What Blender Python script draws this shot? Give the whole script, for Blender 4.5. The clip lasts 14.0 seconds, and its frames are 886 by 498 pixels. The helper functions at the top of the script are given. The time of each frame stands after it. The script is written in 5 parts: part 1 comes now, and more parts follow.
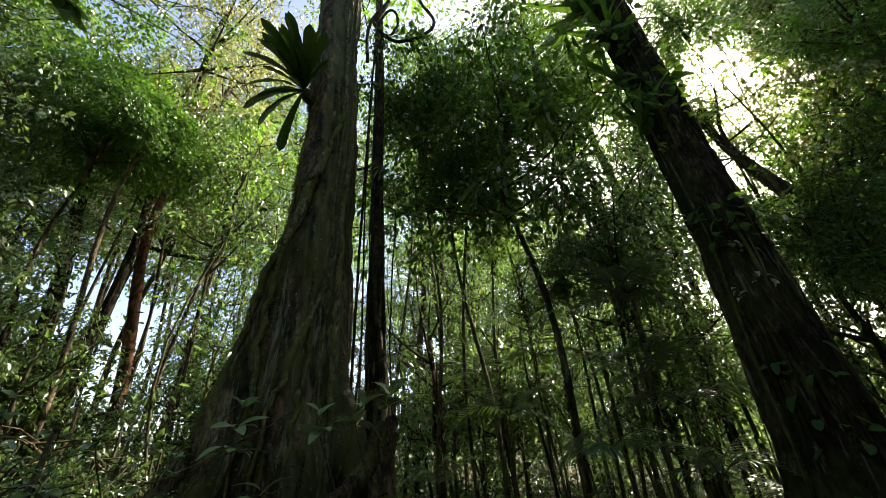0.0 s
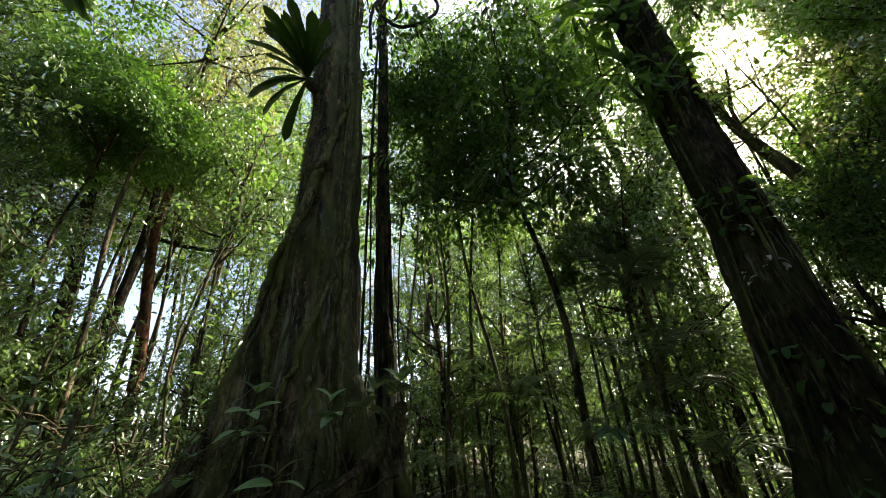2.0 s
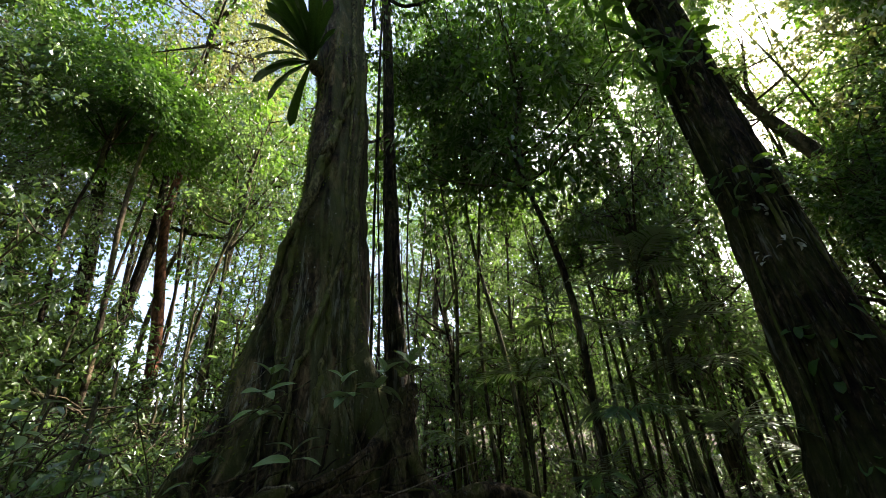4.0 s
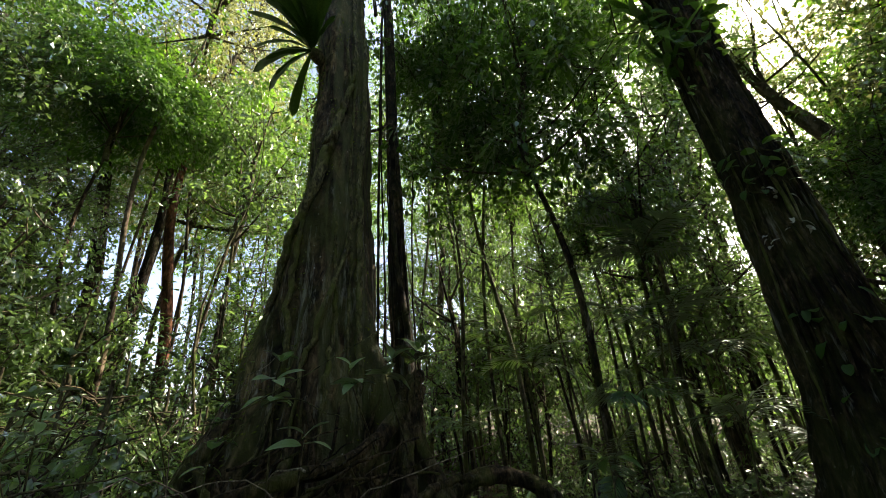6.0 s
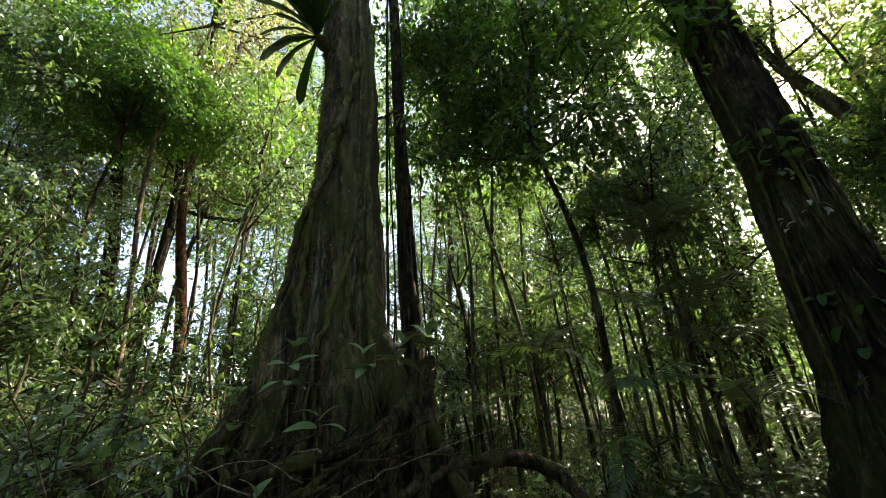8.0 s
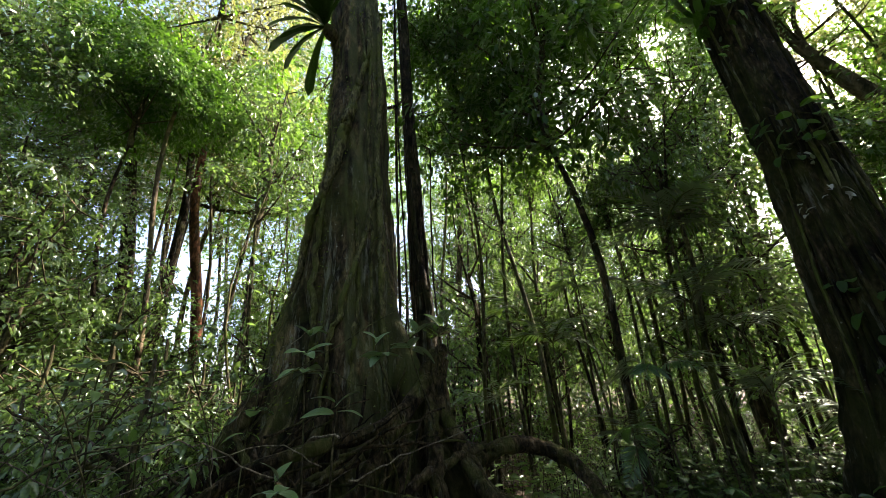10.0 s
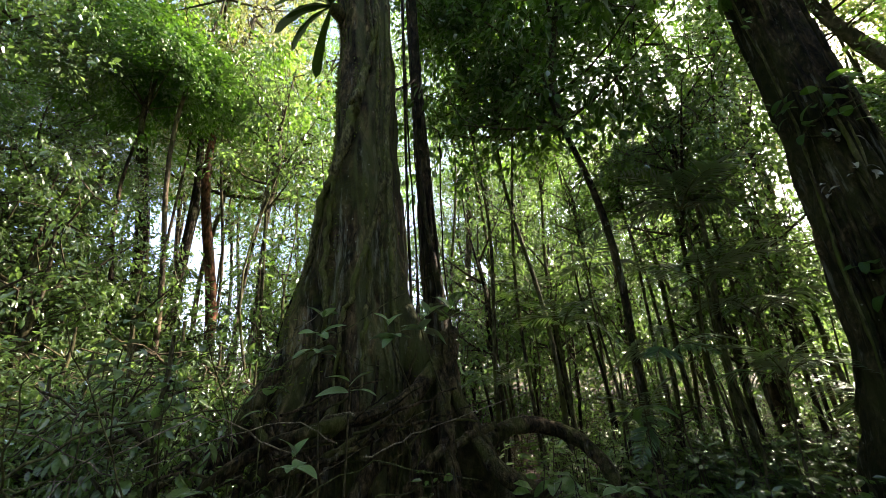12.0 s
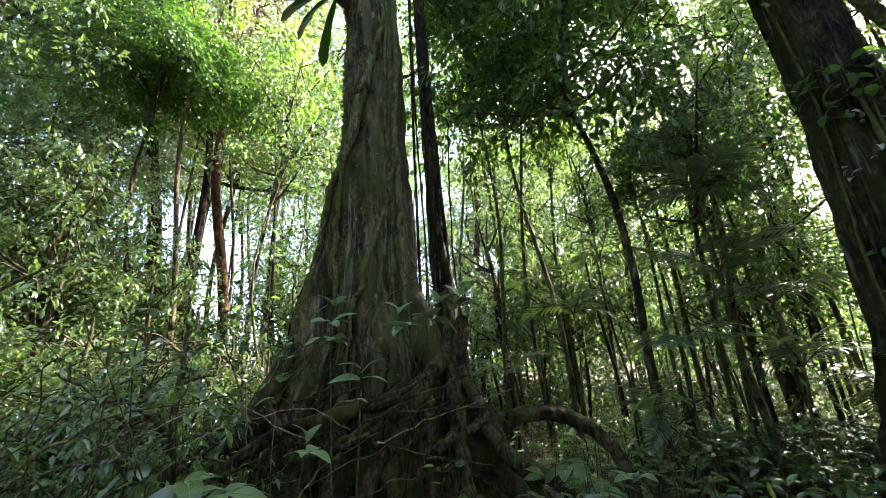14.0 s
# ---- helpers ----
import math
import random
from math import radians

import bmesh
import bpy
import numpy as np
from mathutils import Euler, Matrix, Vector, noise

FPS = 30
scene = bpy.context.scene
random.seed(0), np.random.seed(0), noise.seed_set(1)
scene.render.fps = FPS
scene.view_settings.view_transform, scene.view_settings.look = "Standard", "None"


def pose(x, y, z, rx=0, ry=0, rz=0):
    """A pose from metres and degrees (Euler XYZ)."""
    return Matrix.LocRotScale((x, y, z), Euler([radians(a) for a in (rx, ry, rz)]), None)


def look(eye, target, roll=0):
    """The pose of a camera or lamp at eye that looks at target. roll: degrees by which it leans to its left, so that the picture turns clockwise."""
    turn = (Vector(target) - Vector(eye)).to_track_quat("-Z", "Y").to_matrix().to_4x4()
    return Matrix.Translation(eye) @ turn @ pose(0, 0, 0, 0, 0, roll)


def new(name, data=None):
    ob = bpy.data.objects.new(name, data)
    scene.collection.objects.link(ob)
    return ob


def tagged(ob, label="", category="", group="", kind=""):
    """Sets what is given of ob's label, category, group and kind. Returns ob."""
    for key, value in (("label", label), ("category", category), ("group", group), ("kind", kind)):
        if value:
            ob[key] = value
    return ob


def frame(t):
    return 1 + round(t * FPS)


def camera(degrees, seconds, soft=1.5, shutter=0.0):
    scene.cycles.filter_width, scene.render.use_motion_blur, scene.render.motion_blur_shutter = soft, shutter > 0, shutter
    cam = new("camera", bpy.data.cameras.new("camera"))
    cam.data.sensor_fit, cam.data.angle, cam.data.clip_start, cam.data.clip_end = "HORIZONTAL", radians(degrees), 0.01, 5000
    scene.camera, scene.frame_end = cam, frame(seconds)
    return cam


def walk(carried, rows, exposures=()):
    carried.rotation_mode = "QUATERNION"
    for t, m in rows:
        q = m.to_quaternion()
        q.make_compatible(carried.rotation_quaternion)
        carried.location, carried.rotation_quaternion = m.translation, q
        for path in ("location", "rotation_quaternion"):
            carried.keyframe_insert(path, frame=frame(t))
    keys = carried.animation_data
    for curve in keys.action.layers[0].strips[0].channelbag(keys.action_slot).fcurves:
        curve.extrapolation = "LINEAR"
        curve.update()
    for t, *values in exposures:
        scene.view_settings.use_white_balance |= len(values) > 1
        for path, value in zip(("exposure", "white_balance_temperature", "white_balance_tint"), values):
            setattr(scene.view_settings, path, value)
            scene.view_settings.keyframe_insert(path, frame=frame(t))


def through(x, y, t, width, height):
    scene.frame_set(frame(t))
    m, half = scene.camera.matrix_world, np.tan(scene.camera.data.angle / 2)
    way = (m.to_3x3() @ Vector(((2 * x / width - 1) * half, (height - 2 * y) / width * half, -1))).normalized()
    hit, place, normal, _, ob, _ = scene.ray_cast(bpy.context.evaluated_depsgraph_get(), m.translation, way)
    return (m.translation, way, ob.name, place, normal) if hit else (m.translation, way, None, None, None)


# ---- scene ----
cam = camera(100.8, 14.0, soft=0.55)
PATH = [
    (0.0, pose(0.0000, -0.0000, 1.5000, 120.049, 3.117, 1.802)),
    (0.5, pose(-0.0027, 0.0006, 1.4966, 119.618, 3.133, 2.055)),
    (1.0, pose(-0.0048, 0.0028, 1.4931, 119.283, 3.107, 2.292)),
    (1.5, pose(-0.0083, 0.0071, 1.4889, 118.797, 3.139, 2.603)),
    (2.0, pose(-0.0133, 0.0098, 1.4837, 118.425, 3.207, 2.898)),
    (2.5, pose(-0.0181, 0.0119, 1.4786, 117.709, 3.257, 3.289)),
    (3.0, pose(-0.0229, 0.0151, 1.4751, 117.175, 3.249, 3.614)),
    (5.5, pose(-0.0401, 0.0256, 1.4545, 114.979, 3.551, 4.772)),
    (6.0, pose(-0.0427, 0.0270, 1.4492, 114.678, 3.667, 5.014)),
    (6.5, pose(-0.0447, 0.0272, 1.4444, 114.232, 3.704, 5.343)),
    (7.0, pose(-0.0469, 0.0276, 1.4405, 113.803, 3.712, 5.670)),
    (7.5, pose(-0.0506, 0.0283, 1.4361, 113.275, 3.710, 6.048)),
    (8.0, pose(-0.0577, 0.0284, 1.4328, 112.954, 3.710, 6.389)),
    (10.5, pose(-0.0925, 0.0244, 1.4199, 111.051, 3.635, 8.165)),
    (11.0, pose(-0.1003, 0.0286, 1.4162, 110.466, 3.580, 8.463)),
    (11.5, pose(-0.1056, 0.0340, 1.4107, 109.925, 3.480, 8.754)),
    (12.0, pose(-0.1110, 0.0422, 1.4046, 109.338, 3.413, 9.150)),
    (12.5, pose(-0.1164, 0.0468, 1.3982, 108.746, 3.387, 9.505)),
    (13.0, pose(-0.1213, 0.0500, 1.3940, 108.334, 3.403, 9.898)),
    (13.5, pose(-0.1243, 0.0550, 1.3920, 108.126, 3.430, 10.190)),
    (14.0, pose(-0.1285, 0.0628, 1.3904, 107.971, 3.403, 10.482)),
]
walk(cam, PATH, [(0.0, 1.6, 7300, 14), (2.2, 1.7, 7250, 15), (3.0, 1.9, 6900, 16), (5.4, 1.72, 7200, 16), (6.5, 1.85, 7250, 16), (10.5, 2.2, 7250, 16), (12.4, 2.4, 7200, 17), (13.2, 2.7, 6800, 20), (14.0, 2.95, 6600, 21)])

# ---- light: low morning sun behind the trees, clear hazy sky ----
SUN_AZ, SUN_EL = radians(51.3), radians(41.8)
SUN_DIR = Vector((math.sin(SUN_AZ) * math.cos(SUN_EL), math.cos(SUN_AZ) * math.cos(SUN_EL), math.sin(SUN_EL)))
world = bpy.data.worlds.new("sky")
scene.world = world
world.use_nodes = True
wn, wl = world.node_tree.nodes, world.node_tree.links
wn.clear()
sky = wn.new("ShaderNodeTexSky")
sky.sky_type, sky.sun_disc = "NISHITA", False
sky.sun_elevation, sky.sun_rotation = SUN_EL, SUN_AZ
sky.air_density, sky.dust_density = 1.0, 2.2
sky_bg = wn.new("ShaderNodeBackground")
sky_bg.inputs["Strength"].default_value = 0.15
wl.new(sky.outputs[0], sky_bg.inputs[0])
# the bright haze right round the sun
coord = wn.new("ShaderNodeTexCoord")
dot = wn.new("ShaderNodeVectorMath")
dot.operation = "DOT_PRODUCT"
dot.inputs[1].default_value = SUN_DIR
wl.new(coord.outputs["Generated"], dot.inputs[0])
clamp = wn.new("ShaderNodeMath")
clamp.operation = "MAXIMUM"
clamp.inputs[1].default_value = 0.0
wl.new(dot.outputs["Value"], clamp.inputs[0])
power = wn.new("ShaderNodeMath")
power.operation = "POWER"
power.inputs[1].default_value = 1500.0
wl.new(clamp.outputs[0], power.inputs[0])
gain = wn.new("ShaderNodeMath")
gain.operation = "MULTIPLY"
gain.inputs[1].default_value = 30.0
wl.new(power.outputs[0], gain.inputs[0])
haze_bg = wn.new("ShaderNodeBackground")
haze_bg.inputs["Color"].default_value = (1.0, 0.97, 0.9, 1)
wl.new(gain.outputs[0], haze_bg.inputs["Strength"])
both = wn.new("ShaderNodeAddShader")
wl.new(sky_bg.outputs[0], both.inputs[0])
wl.new(haze_bg.outputs[0], both.inputs[1])
wout = wn.new("ShaderNodeOutputWorld")
wl.new(both.outputs[0], wout.inputs[0])
sun_data = bpy.data.lights.new("sun", "SUN")
sun_data.energy, sun_data.angle, sun_data.color = 5.0, radians(0.6), (1.0, 0.94, 0.82)
sun = new("sun", sun_data)
sun.matrix_world = look(SUN_DIR * 60, (0, 0, 0))


# ---- materials ----
def mat_base(name):
    m = bpy.data.materials.new(name)
    m.use_nodes = True
    n, l = m.node_tree.nodes, m.node_tree.links
    n.clear()
    out = n.new("ShaderNodeOutputMaterial")
    return m, n, l, out


def ramp(n, stops):
    r = n.new("ShaderNodeValToRGB")
    e = r.color_ramp.elements
    while len(e) < len(stops):
        e.new(0.5)
    for k, (p, c) in zip(e, stops):
        k.position, k.color = p, (*c, 1)
    return r


def leaf_material(name, dark, light, through_col, through=0.45, gloss=0.35, coat=0.08, sheen=0.6):
    """A thin leaf: diffuse face, light passing through it, waxy sheen; tone varies leaf by leaf and within the leaf."""
    m, n, l, out = mat_base(name)
    geo = n.new("ShaderNodeNewGeometry")
    col = ramp(n, [(0.0, dark), (0.6, light), (0.93, light), (1.0, (light[0] * 1.9, light[1] * 1.3, light[2]))])
    l.new(geo.outputs["Random Per Island"], col.inputs[0])
    tex = n.new("ShaderNodeTexNoise")
    tex.inputs["Scale"].default_value = 45.0
    tex.inputs["Detail"].default_value = 3.0
    tc = n.new("ShaderNodeTexCoord")
    l.new(tc.outputs["Object"], tex.inputs["Vector"])
    spot = ramp(n, [(0.3, (0.62, 0.62, 0.6)), (0.65, (1.1, 1.1, 1.05))])
    l.new(tex.outputs["Fac"], spot.inputs[0])
    mul = n.new("ShaderNodeMixRGB")
    mul.blend_type = "MULTIPLY"
    mul.inputs[0].default_value = 1.0
    l.new(col.outputs[0], mul.inputs[1])
    l.new(spot.outputs[0], mul.inputs[2])
    dif = n.new("ShaderNodeBsdfDiffuse")
    l.new(mul.outputs[0], dif.inputs["Color"])
    tra = n.new("ShaderNodeBsdfTranslucent")
    tcol = n.new("ShaderNodeMixRGB")
    tcol.blend_type = "MULTIPLY"
    tcol.inputs[0].default_value = 1.0
    tcol.inputs[1].default_value = (*through_col, 1)
    l.new(spot.outputs[0], tcol.inputs[2])
    l.new(tcol.outputs[0], tra.inputs["Color"])
    mix = n.new("ShaderNodeMixShader")
    mix.inputs[0].default_value = through
    l.new(dif.outputs[0], mix.inputs[1])
    l.new(tra.outputs[0], mix.inputs[2])
    gl = n.new("ShaderNodeBsdfGlossy")
    gl.inputs["Roughness"].default_value = gloss
    gl.inputs["Color"].default_value = (0.9, 0.95, 0.9, 1)
    fr = n.new("ShaderNodeFresnel")
    fr.inputs["IOR"].default_value = 1.4
    sc = n.new("ShaderNodeMath")
    sc.operation = "MULTIPLY_ADD"
    sc.inputs[1].default_value, sc.inputs[2].default_value = sheen, coat * 0.3
    l.new(fr.outputs[0], sc.inputs[0])
    top = n.new("ShaderNodeMixShader")
    l.new(sc.outputs[0], top.inputs[0])
    l.new(mix.outputs[0], top.inputs[1])
    l.new(gl.outputs[0], top.inputs[2])
    l.new(top.outputs[0], out.inputs[0])
    return m


def bark_material(name, tones, moss=0.4, lichen=0.3, scale=1.0, bump=0.6, damp=0.0, patch=None, stain=0.0, algae=0.0):
    """Bark in long vertical streaks, with pale lichen runs and patches of moss."""
    m, n, l, out = mat_base(name)
    tc = n.new("ShaderNodeTexCoord")
    stretch = n.new("ShaderNodeMapping")
    stretch.inputs["Scale"].default_value = (5.5 * scale, 5.5 * scale, 2.4 * scale)
    l.new(tc.outputs["Object"], stretch.inputs[0])
    grain = n.new("ShaderNodeTexNoise")
    grain.inputs["Scale"].default_value = 2.2
    grain.inputs["Detail"].default_value = 9.0
    grain.inputs["Roughness"].default_value = 0.68
    grain.inputs["Distortion"].default_value = 0.6
    l.new(stretch.outputs[0], grain.inputs["Vector"])
    col = ramp(n, [(0.38, tones[0]), (0.5, tones[1]), (0.64, tones[2])])
    l.new(grain.outputs["Fac"], col.inputs[0])
    blot = n.new("ShaderNodeMapping")
    blot.inputs["Scale"].default_value = (5.5 * scale, 5.5 * scale, 2.4 * scale)
    blot.inputs["Location"].default_value = (1.7, 0.4, 5.1)
    l.new(tc.outputs["Object"], blot.inputs[0])
    blots = n.new("ShaderNodeTexNoise")
    blots.inputs["Scale"].default_value = 1.3
    blots.inputs["Detail"].default_value = 6.0
    blots.inputs["Roughness"].default_value = 0.6
    blots.inputs["Distortion"].default_value = 0.8
    l.new(blot.outputs[0], blots.inputs["Vector"])
    blotr = ramp(n, [(0.4, (0.3, 0.28, 0.26)), (0.5, (0.8, 0.78, 0.75)), (0.62, (1.45, 1.4, 1.32))])
    l.new(blots.outputs["Fac"], blotr.inputs[0])
    blotm = n.new("ShaderNodeMixRGB")
    blotm.blend_type = "MULTIPLY"
    blotm.inputs[0].default_value = 1.0
    l.new(col.outputs[0], blotm.inputs[1])
    l.new(blotr.outputs[0], blotm.inputs[2])
    runs = n.new("ShaderNodeMapping")
    runs.inputs["Scale"].default_value = (7.0 * scale, 7.0 * scale, 0.9 * scale)
    runs.inputs["Location"].default_value = (3.1, 7.7, 1.3)
    l.new(tc.outputs["Object"], runs.inputs[0])
    pale = n.new("ShaderNodeTexNoise")
    pale.inputs["Scale"].default_value = 1.5
    pale.inputs["Detail"].default_value = 6.0
    pale.inputs["Roughness"].default_value = 0.7
    l.new(runs.outputs[0], pale.inputs["Vector"])
    palef = n.new("ShaderNodeMapRange")
    palef.inputs[1].default_value, palef.inputs[2].default_value = 0.58, 0.71
    palef.inputs[3].default_value, palef.inputs[4].default_value = 0.0, lichen
    l.new(pale.outputs["Fac"], palef.inputs[0])
    mix1 = n.new("ShaderNodeMixRGB")
    mix1.inputs[2].default_value = (0.36, 0.36, 0.30, 1)
    if patch:
        # an old lichen-grown scar: the threshold of the pale runs is lower there
        near = n.new("ShaderNodeVectorMath")
        near.operation = "DISTANCE"
        near.inputs[1].default_value = patch
        l.new(tc.outputs["Object"], near.inputs[0])
        scar = n.new("ShaderNodeMapRange")
        scar.inputs[1].default_value, scar.inputs[2].default_value = 0.25, 0.95
        scar.inputs[3].default_value, scar.inputs[4].default_value = 0.075, 0.0
        l.new(near.outputs["Value"], scar.inputs[0])
        more = n.new("ShaderNodeMath")
        l.new(pale.outputs["Fac"], more.inputs[0])
        l.new(scar.outputs[0], more.inputs[1])
        l.new(more.outputs[0], palef.inputs[0])
    l.new(palef.outputs[0], mix1.inputs[0])
    # broad damp stains and small pale flecks
    wide = n.new("ShaderNodeMapping")
    wide.inputs["Scale"].default_value = (1.9 * scale, 1.9 * scale, 0.75 * scale)
    wide.inputs["Location"].default_value = (6.3, 2.2, 0.7)
    l.new(tc.outputs["Object"], wide.inputs[0])
    wet = n.new("ShaderNodeTexNoise")
    wet.inputs["Detail"].default_value, wet.inputs["Scale"].default_value, wet.inputs["Distortion"].default_value = 5.0, 1.0, 1.0
    l.new(wide.outputs[0], wet.inputs["Vector"])
    wetr = ramp(n, [(0.4, (1 - 0.75 * stain, 1 - 0.78 * stain, 1 - 0.82 * stain)), (0.5, (1 - 0.3 * stain,) * 3), (0.62, (1 + 0.35 * stain, 1 + 0.37 * stain, 1 + 0.3 * stain))])
    l.new(wet.outputs["Fac"], wetr.inputs[0])
    wetm = n.new("ShaderNodeMixRGB")
    wetm.blend_type = "MULTIPLY"
    wetm.inputs[0].default_value = 1.0
    l.new(blotm.outputs[0], wetm.inputs[1])
    l.new(wetr.outputs[0], wetm.inputs[2])
    l.new(wetm.outputs[0], mix1.inputs[1])
    big = n.new("ShaderNodeTexNoise")
    big.inputs["Scale"].default_value = 1.4 * scale
    big.inputs["Detail"].default_value = 7.0
    big.inputs["Roughness"].default_value = 0.62
    l.new(tc.outputs["Object"], big.inputs["Vector"])
    mossf = n.new("ShaderNodeMapRange")
    mossf.inputs[1].default_value, mossf.inputs[2].default_value = 0.47, 0.62
    mossf.inputs[3].default_value, mossf.inputs[4].default_value = 0.0, moss
    l.new(big.outputs["Fac"], mossf.inputs[0])
    mix2 = n.new("ShaderNodeMixRGB")
    mix2.inputs[2].default_value = (0.085, 0.1, 0.022, 1)
    # moss keeps to the weather side
    geo = n.new("ShaderNodeNewGeometry")
    side = n.new("ShaderNodeVectorMath")
    side.operation = "DOT_PRODUCT"
    side.inputs[1].default_value = (-0.9, 0.1, 0.42)
    l.new(geo.outputs["Normal"], side.inputs[0])
    sidef = n.new("ShaderNodeMapRange")
    sidef.inputs[1].default_value, sidef.inputs[2].default_value = 0.35, 0.85
    sidef.inputs[3].default_value, sidef.inputs[4].default_value = 0.0, damp
    l.new(side.outputs["Value"], sidef.inputs[0])
    msum = n.new("ShaderNodeMath")
    msum.operation, msum.use_clamp = "ADD", True
    l.new(mossf.outputs[0], msum.inputs[0])
    l.new(sidef.outputs[0], msum.inputs[1])
    l.new(msum.outputs[0], mix2.inputs[0])
    # a thin film of grey-green algae on the other side
    film = n.new("ShaderNodeVectorMath")
    film.operation = "DOT_PRODUCT"
    film.inputs[1].default_value = (0.75, -0.65, 0.1)
    l.new(geo.outputs["Normal"], film.inputs[0])
    filmf = n.new("ShaderNodeMapRange")
    filmf.inputs[1].default_value, filmf.inputs[2].default_value = 0.78, 0.98
    filmf.inputs[3].default_value, filmf.inputs[4].default_value = 0.0, algae
    l.new(film.outputs["Value"], filmf.inputs[0])
    mix3 = n.new("ShaderNodeMixRGB")
    mix3.inputs[2].default_value = (0.085, 0.098, 0.042, 1)
    l.new(filmf.outputs[0], mix3.inputs[0])
    l.new(mix1.outputs[0], mix3.inputs[1])
    fleck = n.new("ShaderNodeTexVoronoi")
    fleck.inputs["Scale"].default_value = 13.0 * scale
    l.new(tc.outputs["Object"], fleck.inputs["Vector"])
    fleckf = n.new("ShaderNodeMapRange")
    fleckf.inputs[1].default_value, fleckf.inputs[2].default_value = 0.16, 0.1
    fleckf.inputs[3].default_value, fleckf.inputs[4].default_value = 0.0, lichen
    l.new(fleck.outputs["Distance"], fleckf.inputs[0])
    few = n.new("ShaderNodeMath")
    few.operation = "MULTIPLY"
    fewr = n.new("ShaderNodeMapRange")
    fewr.inputs[1].default_value, fewr.inputs[2].default_value = 0.56, 0.62
    l.new(blots.outputs["Fac"], fewr.inputs[0])
    l.new(fleckf.outputs[0], few.inputs[0])
    l.new(fewr.outputs[0], few.inputs[1])
    mix4 = n.new("ShaderNodeMixRGB")
    mix4.inputs[2].default_value = (0.4, 0.4, 0.35, 1)
    l.new(few.outputs[0], mix4.inputs[0])
    l.new(mix3.outputs[0], mix4.inputs[1])
    l.new(mix4.outputs[0], mix2.inputs[1])
    bs = n.new("ShaderNodeBsdfPrincipled")
    bs.inputs["Roughness"].default_value = 0.85
    bs.inputs["Specular IOR Level"].default_value = 0.15
    l.new(mix2.outputs[0], bs.inputs["Base Color"])
    fine = n.new("ShaderNodeTexNoise")
    fine.inputs["Scale"].default_value = 60.0 * scale
    fine.inputs["Detail"].default_value = 4.0
    l.new(tc.outputs["Object"], fine.inputs["Vector"])
    add = n.new("ShaderNodeMath")
    add.operation = "MULTIPLY_ADD"
    add.inputs[1].default_value = 0.25
    l.new(fine.outputs["Fac"], add.inputs[0])
    l.new(grain.outputs["Fac"], add.inputs[2])
    bp = n.new("ShaderNodeBump")
    bp.inputs["Strength"].default_value = bump
    bp.inputs["Distance"].default_value = 0.07
    l.new(add.outputs[0], bp.inputs["Height"])
    l.new(bp.outputs[0], bs.inputs["Normal"])
    l.new(bs.outputs[0], out.inputs[0])
    return m


def soil_material():
    m, n, l, out = mat_base("forest soil")
    tc = n.new("ShaderNodeTexCoord")
    a = n.new("ShaderNodeTexNoise")
    a.inputs["Scale"].default_value, a.inputs["Detail"].default_value = 0.8, 8.0
    b = n.new("ShaderNodeTexVoronoi")
    b.inputs["Scale"].default_value = 14.0
    l.new(tc.outputs["Object"], a.inputs["Vector"])
    l.new(tc.outputs["Object"], b.inputs["Vector"])
    ca = ramp(n, [(0.35, (0.035, 0.024, 0.014)), (0.55, (0.07, 0.048, 0.028)), (0.75, (0.05, 0.055, 0.02))])
    l.new(a.outputs["Fac"], ca.inputs[0])
    cb = ramp(n, [(0.0, (0.55, 0.5, 0.45)), (0.6, (1.3, 1.15, 1.0))])
    l.new(b.outputs["Color"], cb.inputs[0])
    mul = n.new("ShaderNodeMixRGB")
    mul.blend_type = "MULTIPLY"
    mul.inputs[0].default_value = 1.0
    l.new(ca.outputs[0], mul.inputs[1])
    l.new(cb.outputs[0], mul.inputs[2])
    bs = n.new("ShaderNodeBsdfPrincipled")
    bs.inputs["Roughness"].default_value = 0.9
    l.new(mul.outputs[0], bs.inputs["Base Color"])
    bp = n.new("ShaderNodeBump")
    bp.inputs["Distance"].default_value = 0.03
    l.new(b.outputs["Distance"], bp.inputs["Height"])
    l.new(bp.outputs[0], bs.inputs["Normal"])
    l.new(bs.outputs[0], out.inputs[0])
    return m


LEAF_CANOPY = leaf_material("canopy leaf", (0.035, 0.09, 0.014), (0.065, 0.15, 0.02), (0.19, 0.4, 0.034), 0.6, 0.4, 0.03, 0.3)
# the gold of sunlit crowns, put into the leaf colour; mostly used towards the sun
LEAF_GOLD = leaf_material("sun-gilded canopy leaf", (0.06, 0.09, 0.025), (0.11, 0.135, 0.045), (0.42, 0.45, 0.12), 0.5)
LEAF_DARK = leaf_material("dark glossy leaf", (0.018, 0.045, 0.012), (0.035, 0.075, 0.018), (0.14, 0.29, 0.03), 0.38, 0.5, 0.02, 0.15)
LEAF_DOME = leaf_material("dark fine leaf", (0.02, 0.06, 0.012), (0.045, 0.11, 0.02), (0.14, 0.33, 0.03), 0.4, 0.4, 0.03, 0.3)
LEAF_MID = leaf_material("understory leaf", (0.034, 0.069, 0.021), (0.062, 0.112, 0.04), (0.25, 0.43, 0.095), 0.52, 0.25, 0.12, 0.8)
LEAF_YOUNG = leaf_material("young broad leaf", (0.075, 0.14, 0.045), (0.12, 0.2, 0.075), (0.2, 0.36, 0.06), 0.3, 0.42)
